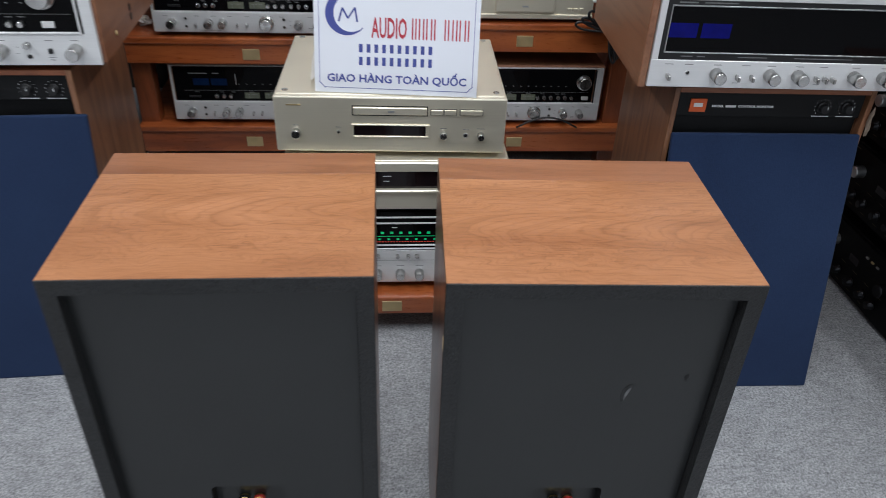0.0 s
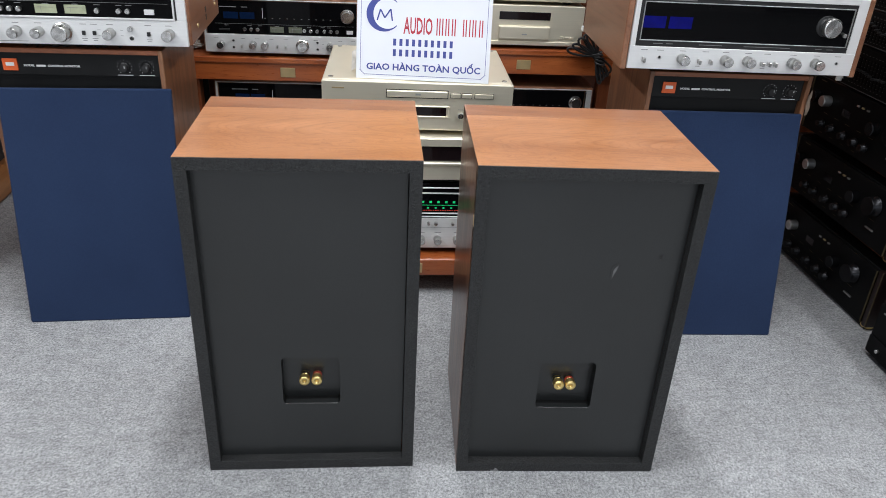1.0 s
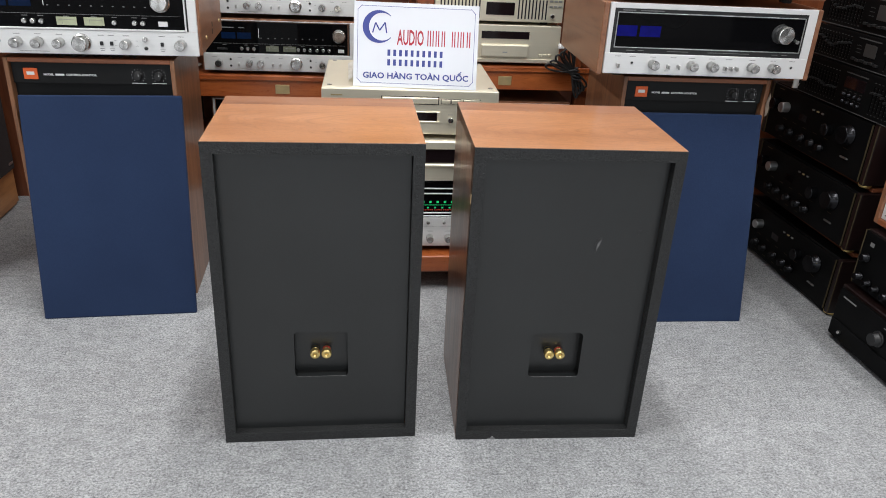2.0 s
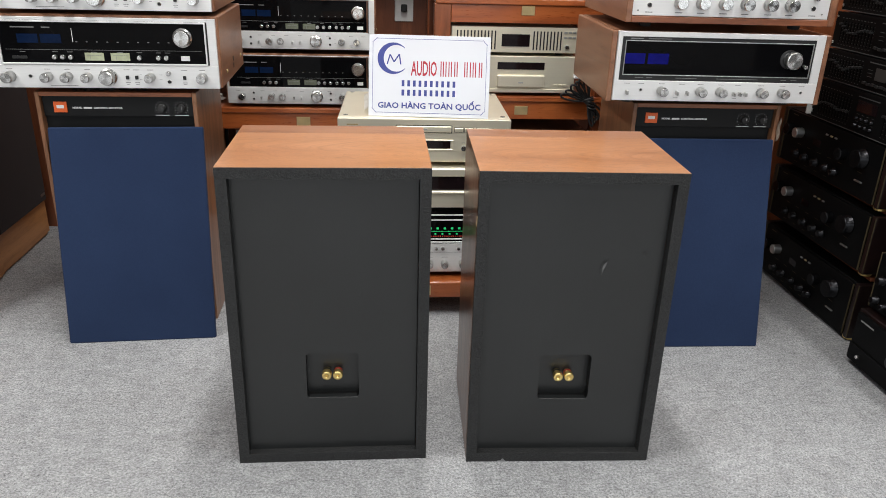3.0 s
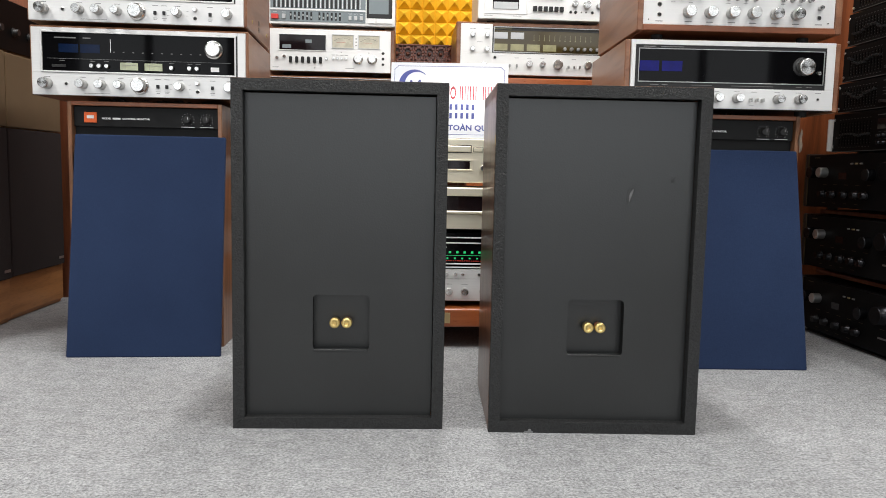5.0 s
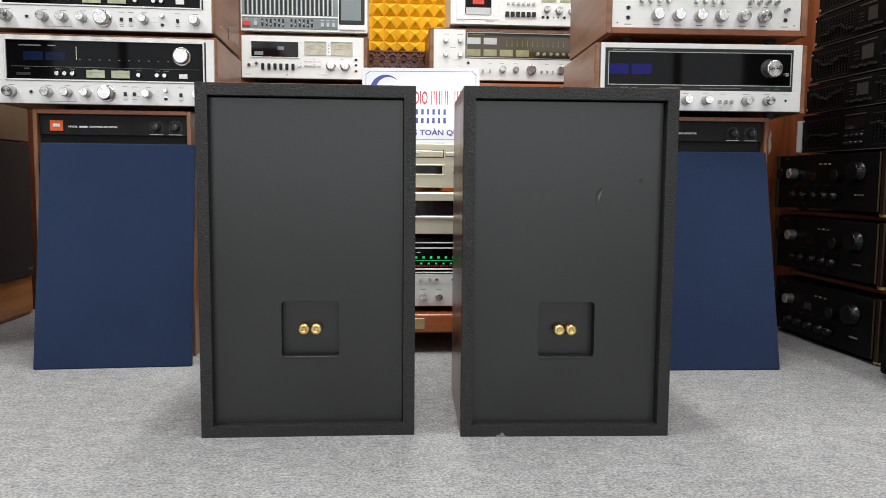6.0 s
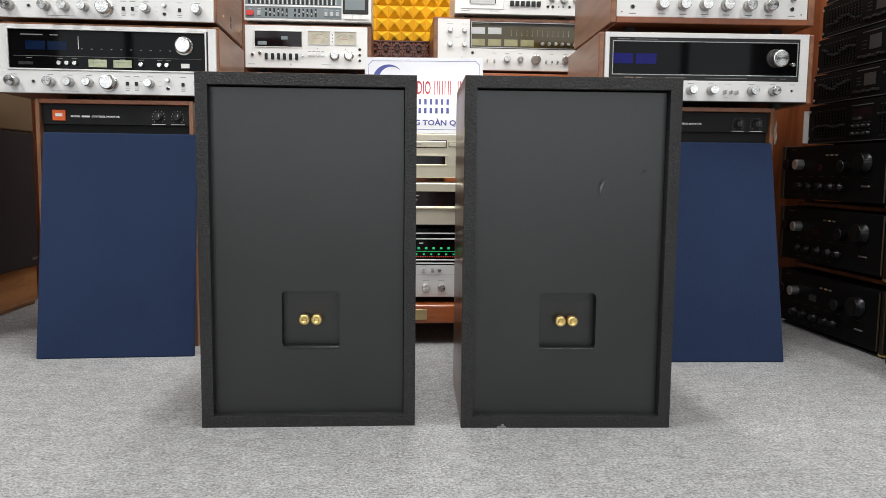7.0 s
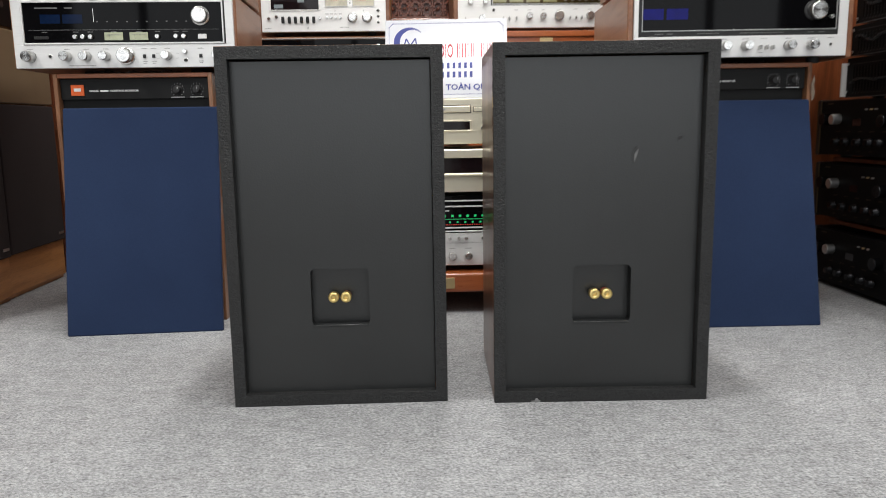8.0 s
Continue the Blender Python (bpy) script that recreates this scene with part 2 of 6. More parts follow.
CARPET = carpet_material()
STIPPLE = stippled_material()
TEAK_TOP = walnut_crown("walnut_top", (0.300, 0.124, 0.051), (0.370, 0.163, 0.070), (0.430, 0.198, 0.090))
TEAK_STRIP = wood("walnut_strip", (0.21, 0.084, 0.038), (0.272, 0.114, 0.053), (0.32, 0.14, 0.067), "x", 0.34, 0.2, 1.6, 0.3)
BACK_WOOD = wood("back_panel_wood", (0.14, 0.040, 0.016), (0.20, 0.060, 0.024), (0.26, 0.085, 0.035), "z", 0.5, 0.0)
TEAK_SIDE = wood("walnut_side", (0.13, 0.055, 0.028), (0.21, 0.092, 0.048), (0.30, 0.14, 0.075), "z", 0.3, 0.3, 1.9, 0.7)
CASE_X = wood("case_wood_lying", (0.19, 0.060, 0.025), (0.27, 0.090, 0.038), (0.33, 0.122, 0.055), "x", 0.35, 0.2)
CASE_Y = wood("case_wood_side", (0.165, 0.066, 0.034), (0.24, 0.106, 0.055), (0.30, 0.144, 0.078), "y", 0.35, 0.2)
CASE_Z = wood("case_wood_upright", (0.15, 0.062, 0.028), (0.22, 0.097, 0.046), (0.285, 0.135, 0.067), "z", 0.35, 0.2, 1.9, 0.75)
SHELF_X = wood("shelf_wood_lying", (0.19, 0.042, 0.011), (0.32, 0.078, 0.019), (0.42, 0.118, 0.031), "x", 0.28, 0.5)
SHELF_Z = wood("shelf_wood_upright", (0.13, 0.034, 0.012), (0.22, 0.06, 0.02), (0.30, 0.09, 0.032), "z", 0.3, 0.4)
PLINTH = wood("oak_plinth", (0.34, 0.145, 0.05), (0.44, 0.20, 0.073), (0.53, 0.255, 0.10), "x", 0.4, 0.1)
ROSEWOOD = wood("rosewood", (0.005, 0.0018, 0.0018), (0.009, 0.0029, 0.0027), (0.014, 0.0046, 0.004), "z", 0.4, 0.12)
BACK_PANEL = painted_board()
BLACK = plain("black_plastic", (0.009, 0.009, 0.0095), 0.45, 0, 0.2, 60, 0.0001)
# the recess's shade is put into this black, darker than the panel
CUP_SHADE = plain("shaded_cup_black", (0.0045, 0.0046, 0.0047), 0.42, 0, 0.25, 60, 0.0002, spec=0.4)
BAFFLE = plain("black_baffle", (0.0045, 0.0047, 0.0052), 0.55, 0, 0.2, 40, 0.0002, spec=0.3)
BLACK_MET = plain("black_anodised", (0.0034, 0.0034, 0.0036), 0.5, 0.0, 0.2, 50, 0.00005, spec=0.09)
KNOB_DARK = plain("black_knob_metal", (0.015, 0.015, 0.017), 0.25, 0.8, 0.15, 90)
GLASS = plain("dial_glass", (0.003, 0.003, 0.0035), 0.04, 0, 0.1, 10, 0, coat=0.0, spec=0.12)
RUBBER = plain("rubber", (0.02, 0.02, 0.02), 0.8)
ALU = brushed("brushed_aluminium", (0.78, 0.78, 0.775), "x", 0.42, 0.06, 0.4)
ALU_MID = brushed("mid_grey_aluminium", (0.69, 0.69, 0.685), "x", 0.42, 0.08, 0.5)
ALU_DARK = brushed("brushed_aluminium_grey", (0.52, 0.52, 0.52), "x", 0.4)
WHITE_ALU = brushed("satin_aluminium", (0.80, 0.795, 0.785), "x", 0.5, 0.04, 0.4)
CHAMPAGNE = brushed("champagne_aluminium", (0.80, 0.748, 0.605), "x", 0.42, 0.05, 0.7)
KNOB_ALU = turned("turned_aluminium", (0.80, 0.79, 0.77), 0.17)
KNOB_RIM = plain("knob_rim", (0.46, 0.455, 0.44), 0.28, 0.95, 0.2, 200)
GOLD = plain("gold_plate", (0.92, 0.68, 0.27), 0.36, 1.0, 0.12, 150)
DIM_BRASS = plain("dark_brass", (0.10, 0.078, 0.042), 0.5, 0.6, 0.2, 120)
BRASS = plain("brass_plate", (0.60, 0.47, 0.25), 0.45, 0.8, 0.15, 120)
BLUE_CLOTH = cloth("blue_cloth", (0.011, 0.022, 0.059), (0.017, 0.033, 0.081))
DARK_CLOTH = cloth("brown_cloth", (0.021, 0.0148, 0.0150), (0.031, 0.0225, 0.0225))
TAN_CLOTH = cloth("tan_cloth", (0.13, 0.085, 0.045), (0.18, 0.12, 0.065))
FOAM = plain("yellow_foam", (0.84, 0.50, 0.02), 0.85, 0, 0.1, 60, 0.0008)
CARVED = wood("carved_wood", (0.11, 0.028, 0.013), (0.19, 0.050, 0.023), (0.26, 0.078, 0.036), "x", 0.25, 0.6)
WHITE = plain("white_plastic", (0.80, 0.80, 0.79), 0.4, 0, 0.04)
SHEET = plain("white_sign_sheet", (0.71, 0.725, 0.77), 0.12, 0, 0.02, 10, 0, coat=0.5)
TAPE = plain("yellowed_tape", (0.21, 0.16, 0.12), 0.5, 0, 0.35, 300)
PAPER = plain("paper", (0.72, 0.70, 0.66), 0.8, 0, 0.06)
INK_BLUE = plain("blue_print", (0.045, 0.06, 0.26), 0.3, 0, 0.05)
INK_RED = plain("red_print", (0.42, 0.025, 0.045), 0.3, 0, 0.05)
INK_GREY = plain("grey_print", (0.17, 0.17, 0.17), 0.5, 0, 0.1)
INK_WHITE = plain("white_print", (0.80, 0.80, 0.80), 0.5, 0, 0.1)
ORANGE = plain("orange_badge", (0.72, 0.12, 0.025), 0.35, 0, 0.06)
RED_BTN = plain("red_button", (0.62, 0.05, 0.04), 0.35, 0, 0.06)
FILM = plain("packing_film", (0.16, 0.155, 0.16), 0.15, 0.0, 0.3, 80, 0, spec=0.9)
STEEL_BLUE = plain("grey_blue_fascia", (0.21, 0.245, 0.26), 0.45, 0.2, 0.08)
SMOKE = plain("smoked_window", (0.009, 0.0055, 0.0065), 0.08, 0, 0.1, 10, 0, spec=0.3)
AMBER_GLASS = plain("amber_dial", (0.060, 0.043, 0.014), 0.08, 0, 0.15, 30, 0)
BLUE_GLOW = glowing("blue_window", (0.0025, 0.0028, 0.075), 0.9, 0.1, 0.15)
BLUE_DIM = glowing("pale_blue_window", (0.003, 0.009, 0.030), 0.3, 0.1, 0.15)
METER = glowing("meter_face", (0.42, 0.45, 0.30), 0.03)
METER_DIM = glowing("unlit_meter_face", (0.13, 0.14, 0.10), 0.01)
METER_WARM = glowing("warm_meter_face", (0.56, 0.52, 0.41), 0.03)
METER_AMBER = glowing("amber_meter_face", (0.34, 0.32, 0.17), 0.03)
GREEN_GLOW = glowing("green_scale", (0.02, 0.40, 0.13), 0.9)
RED_GLOW = glowing("red_scale", (0.6, 0.06, 0.04), 0.7)
CORE = plain("bare_board", (0.50, 0.36, 0.20), 0.8, 0, 0.15)
SCUFF = plain("scuff", (0.22, 0.221, 0.222), 0.4, 0, 0.5, 300, spec=0.78)
SCUFF_FAINT = plain("faint_scuff", (0.048, 0.0485, 0.049), 0.34, 0, 0.4, 200, spec=0.78)
WALL_DARK = wood("dark_wall_boards", (0.012, 0.0105, 0.0095), (0.022, 0.019, 0.017), (0.035, 0.03, 0.027), "z", 0.5, 0.0, 0.6)
WALL_PAINT = plain("wall_paint", (0.70, 0.70, 0.69), 0.7, 0, 0.04, 20, 0.0003)


# ---------------------------------------------------------------- mesh helpers
def box(bm, x0, y0, z0, x1, y1, z1, bevel=0.0, seg=1):
    """A box between two corners, its edges broken by a bevel."""
    vs = bmesh.ops.create_cube(bm, size=1.0)["verts"]
    for v in vs:
        v.co = Vector((x0 + (v.co.x + 0.5) * (x1 - x0), y0 + (v.co.y + 0.5) * (y1 - y0), z0 + (v.co.z + 0.5) * (z1 - z0)))
    if bevel:
        es = list({e for v in vs for e in v.link_edges})
        bmesh.ops.bevel(bm, geom=es, offset=bevel, segments=seg, affect="EDGES", profile=0.5)
    return bm


def lathe(bm, profile, seg=20, centre=(0, 0, 0), toward="-y"):
    """Turn (radius, height) pairs round an axis; the first and last are closed."""
    cx, cy, cz = centre
    rings = []
    for r, h in profile:
        ring = []
        for i in range(seg):
            a = 2 * math.pi * i / seg
            if toward == "-y":
                ring.append(bm.verts.new((cx + r * math.cos(a), cy - h, cz + r * math.sin(a))))
            elif toward == "-x":
                ring.append(bm.verts.new((cx - h, cy - r * math.cos(a), cz + r * math.sin(a))))
            else:
                ring.append(bm.verts.new((cx + r * math.cos(a), cy + r * math.sin(a), cz + h)))
        rings.append(ring)
    for a, b in zip(rings, rings[1:]):
        for i in range(seg):
            j = (i + 1) % seg
            bm.faces.new((a[i], a[j], b[j], b[i]))
    bm.faces.new(rings[-1])
    bm.faces.new(rings[0][::-1])
    bmesh.ops.recalc_face_normals(bm, faces=bm.faces)
    return bm


def mesh_of(name, bm, mats):
    me = bpy.data.meshes.new(name)
    bm.to_mesh(me)
    bm.free()
    for m in mats if isinstance(mats, (list, tuple)) else [mats]:
        me.materials.append(m)
    return me


def part(name, bm, mats, parent=None, label="", smooth=False):
    """One mesh object under a thing or a part."""
    me = bm if isinstance(bm, bpy.types.Mesh) else mesh_of(name, bm, mats)
    if smooth:
        for p in me.polygons:
            p.use_smooth = True
    ob = new(name, me)
    ob.parent = parent
    return tagged(ob, label)


def put(name, m, parent, mesh):
    """A repeat of a small part on shared mesh data."""
    ob = new(name, mesh)
    ob.parent = parent
    ob.matrix_basis = m
    return ob


def thing(name, m, label, category, group=""):
    ob = new(name)
    ob.matrix_basis = m
    ob.empty_display_size = 0.05
    return tagged(ob, label, category, group)


def B(*a, bevel=0.0, seg=1):
    return box(bmesh.new(), *a, bevel=bevel, seg=seg)


def frame_bm(x0, z0, x1, z1, wide, y0, y1, bevel=0.0):
    """Four bars round an opening in the x-z plane."""
    bm = bmesh.new()
    box(bm, x0, y0, z0, x0 + wide, y1, z1, bevel)
    box(bm, x1 - wide, y0, z0, x1, y1, z1, bevel)
    box(bm, x0 + wide, y0, z0, x1 - wide, y1, z0 + wide, bevel)
    box(bm, x0 + wide, y0, z1 - wide, x1 - wide, y1, z1, bevel)
    return bm


def mitred(x0, z0, x1, z1, wide, y0, y1, bevel):
    """Four rails with mitred corners, each one a separate block."""
    out = []
    o = [(x0, z0), (x1, z0), (x1, z1), (x0, z1)]
    i = [(x0 + wide, z0 + wide), (x1 - wide, z0 + wide), (x1 - wide, z1 - wide), (x0 + wide, z1 - wide)]
    for k in range(4):
        bm = bmesh.new()
        q = (o[k], o[(k + 1) % 4], i[(k + 1) % 4], i[k])
        lo, hi = [bm.verts.new((x, y0, z)) for x, z in q], [bm.verts.new((x, y1, z)) for x, z in q]
        bm.faces.new(lo)
        bm.faces.new(hi[::-1])
        for a in range(4):
            b = (a + 1) % 4
            bm.faces.new((lo[a], hi[a], hi[b], lo[b]))
        bmesh.ops.recalc_face_normals(bm, faces=bm.faces)
        bmesh.ops.bevel(bm, geom=bm.edges[:], offset=bevel, segments=2, affect="EDGES", profile=0.5)
        out.append(bm)
    return out


def letters(body, size, bold=0.0):
    """Flat letters as a mesh, standing in the x-z plane and read from -y."""
    cu = bpy.data.curves.new("letters", "FONT")
    cu.body, cu.size, cu.extrude, cu.offset = body, size, 0.00015, bold
    cu.resolution_u = 2
    ob = new("letters", cu)
    bpy.context.view_layer.update()
    me = bpy.data.meshes.new_from_object(ob.evaluated_get(bpy.context.evaluated_depsgraph_get()))
    bpy.data.objects.remove(ob)
    me.materials.clear()
    me.transform(pose(0, 0, 0, 90, 0, 0))
    return me


def fit_width(me, width, height=None):
    """Scale letters to a width and a height, from their lower left corner."""
    xs, zs = [v.co.x for v in me.vertices], [v.co.z for v in me.vertices]
    sx = width / (max(xs) - min(xs))
    sz = height / (max(zs) - min(zs)) if height else sx
    me.transform(Matrix.Diagonal((sx, 1, sz, 1)) @ Matrix.Translation((-min(xs), 0, -min(zs))))
    return me


# ---------------------------------------------------------------- small parts shared by the devices
KNOBS = {}


def knob_mesh(r, h, style="alu"):
    key = (round(r, 4), round(h, 4), style)
    if key not in KNOBS:
        bm = bmesh.new()
        if style == "alu":
            r, h = r * 0.92, h * 1.05
            lathe(bm, [(r, 0), (r, h * 0.75), (r * 0.93, h * 0.97), (r * 0.86, h)], 28)
        elif style == "skirt":
            lathe(bm, [(r * 1.18, 0), (r * 1.18, h * 0.25), (r, h * 0.32), (r, h * 0.82), (r * 0.92, h * 0.98), (r * 0.85, h)], 28)
        elif style in ("black", "dark"):
            lathe(bm, [(r * 1.1, 0), (r * 1.05, h * 0.2), (r * 0.85, h * 0.3), (r * 0.8, h), (r * 0.7, h * 1.02)], 20)
        else:
            lathe(bm, [(r, 0), (r, h)], 14)
        mats = {"alu": [KNOB_RIM, KNOB_ALU], "skirt": [KNOB_RIM, KNOB_ALU], "black": [BLACK], "dark": [KNOB_DARK], "jack": [BLACK]}[style]
        me = mesh_of("knob", bm, mats)
        if len(mats) > 1:
            for p in me.polygons:
                p.material_index = 1 if abs(p.normal.y) > 0.8 else 0
        for p in me.polygons:
            p.use_smooth = len(p.vertices) == 4 and abs(p.normal.y) < 0.5
        if style == "alu" or style == "skirt":
            # a fine pointer line
            bm = bmesh.new()
            bm.from_mesh(me)
            box(bm, -0.0004, -h - 0.0003, r * 0.45, 0.0004, -h + 0.0002, r * 0.85)
            bm.to_mesh(me)
            bm.free()
        KNOBS[key] = me
    return KNOBS[key]


def knob(parent, x, z, r, h=0.012, style="alu", turn=0.0, y=0.0, name="knob"):
    return put(name, pose(x, y, z, 0, turn, 0), parent, knob_mesh(r, h, style))


JACKS = {}


def jack(parent, x, z, r=0.0032):
    """A headphone socket: a bright ring round a black hole."""
    if r not in JACKS:
        bm = lathe(bmesh.new(), [(r * 1.35, 0), (r * 1.35, 0.0012), (r, 0.0018), (r, 0.0004)], 16)
        me = mesh_of("jack", bm, [KNOB_RIM, BLACK])
        for p in me.polygons:
            if len(p.vertices) > 4:
                p.material_index = 1
        JACKS[r] = me
    return put("jack", pose(x, 0, z), parent, JACKS[r])


SMALL = {}


def small_box(parent, name, x, z, w, h, d, mat, y=0.0, bevel=0.0006):
    """A button, a switch cap or a bar standing proud of a panel."""
    key = (name, round(w, 4), round(h, 4), round(d, 4), mat.name)
    if key not in SMALL:
        SMALL[key] = mesh_of(name, B(-w / 2, -d, -h / 2, w / 2, 0, h / 2, bevel=min(bevel, d * 0.3, w * 0.3, h * 0.3)), mat)
    return put(name, pose(x, y, z), parent, SMALL[key])


def marks(parent, rows, mat=None, y=-0.0003):
    """Tiny printed legends, too small to read, as plain bars: (x, z, width, height)."""
    bm = bmesh.new()
    for x, z, w, h in rows:
        box(bm, x - w / 2, y - 0.0002, z - h / 2, x + w / 2, y + 0.0003, z + h / 2)
    return tagged(part("printed_legend", bm, mat or INK_GREY, parent), kind="stuff")


def lever(parent, x, z, mat=None):
    """A small flat toggle lever in a slot."""
    s = small_box(parent, "switch_slot", x, z, 0.0022, 0.016, 0.0006, BLACK, bevel=0.0001)
    key = ("toggle",)
    if key not in SMALL:
        SMALL[key] = mesh_of("toggle", B(-0.0025, -0.015, -0.0085, 0.0025, 0, 0.0005, bevel=0.0008), KNOB_RIM)
    return put("toggle", pose(x, -0.0006, z), parent, SMALL[key])


def feet(parent, w, d, r=0.014, h=0.012, inset=0.05, z=0.0):
    for x in (-w / 2 + inset, w / 2 - inset):
        for y in (inset, d - inset):
            key = ("foot", r, h)
            if key not in SMALL:
                SMALL[key] = mesh_of("foot", lathe(bmesh.new(), [(r * 0.85, 0), (r, h * 0.3), (r, h)], 14, toward="z"), RUBBER)
            put("foot", pose(x, y, z), parent, SMALL[key])


def chassis(parent, w, h, d, mat, z0=0.012, y0=0.006, side=None, name="case"):
    """The body of a device behind its front panel, with vent slots in the lid."""
    bm = B(-w / 2, y0, z0, w / 2, d, z0 + h, bevel=0.0015)
    ob = part(name, bm, mat, parent)
    return ob


# ---------------------------------------------------------------- the room
def slab(name, x0, y0, z0, x1, y1, z1, mat, label, category):
    return tagged(part(name, B(x0, y0, z0, x1, y1, z1), mat), label, category, kind="structure")


slab("floor", -3.2, -4.2, -0.05, 3.2, 2.2, 0.0, CARPET, "grey mottled needle-felt carpet floor", "floor")
slab("ceiling", -3.2, -4.2, 2.8, 3.2, 2.2, 2.86, WALL_PAINT, "plain white painted ceiling", "ceiling")
slab("wall_north", -3.2, 2.0, 0.0, 3.2, 2.2, 2.8, WALL_DARK, "unseen wall, made dark for the reflections in the dial glass behind the shelves", "wall")
slab("wall_south", -2.6, -4.2, 0.0, 2.6, -4.0, 0.3, WALL_PAINT, "plain pale painted wall under the assumed shop front", "wall")
slab("wall_south_upper", -2.6, -4.2, 2.2, 2.6, -4.0, 2.8, WALL_PAINT, "plain pale painted wall above the assumed shop front", "wall")
# unseen walls, made dark so that the dial glass reflects black
slab("wall_south_west", -3.2, -4.2, 0.0, -2.602, -4.0, 2.8, WALL_DARK, "unseen wall, made dark for the reflections in the dial glass", "wall")
slab("wall_south_east", 2.602, -4.2, 0.0, 3.2, -4.0, 2.8, WALL_DARK, "unseen wall, made dark for the reflections in the dial glass", "wall")
# unseen opening and bars, added to structure the reflections in glass and knobs
assumed_front = tagged(new("window_1"), "unseen shop front with dark upright bars, added for reflections", "window", kind="structure")
for x in (-2.57, -1.95, -1.3, -0.65, 0.0, 0.65, 1.3, 1.95, 2.57):
    part("window_bar", B(x - 0.03, -3.995, 0.302, x + 0.03, -3.95, 2.198, bevel=0.004), BLACK, assumed_front)
for x in (-2.26, -1.625, -0.975, -0.325, 0.325, 0.975, 1.625, 2.26):
    part("cross_bar", B(x - 0.278, -3.99, 1.52, x + 0.278, -3.955, 1.57, bevel=0.004), BLACK, assumed_front)
# unseen side walls, dark for the same reflections
slab("wall_west", -3.2, -4.0, 0.0, -3.0, 2.0, 2.8, WALL_DARK, "unseen wall, made dark for the reflections in the dial glass", "wall")
slab("wall_east", 3.0, -4.0, 0.0, 3.2, 2.0, 2.8, WALL_DARK, "unseen wall, made dark for the reflections in the dial glass", "wall")
slab("wood_panel_back", -0.74, 1.86, 0.0, 1.9, 1.9, 2.1, BACK_WOOD, "dark reddish-brown wooden panelling behind the shelves", "wall panel")
slab("wood_panel_side", 0.93, 1.02, 0.0, 1.9, 1.05, 2.1, SHELF_Z, "orange-brown wooden panel beside the black amplifiers", "wall panel")

slab("wood_panel_west", -1.9, 1.30, 0.0, -0.76, 1.33, 2.1, BACK_WOOD, "dark reddish-brown wooden panel behind the tall speakers", "wall panel")


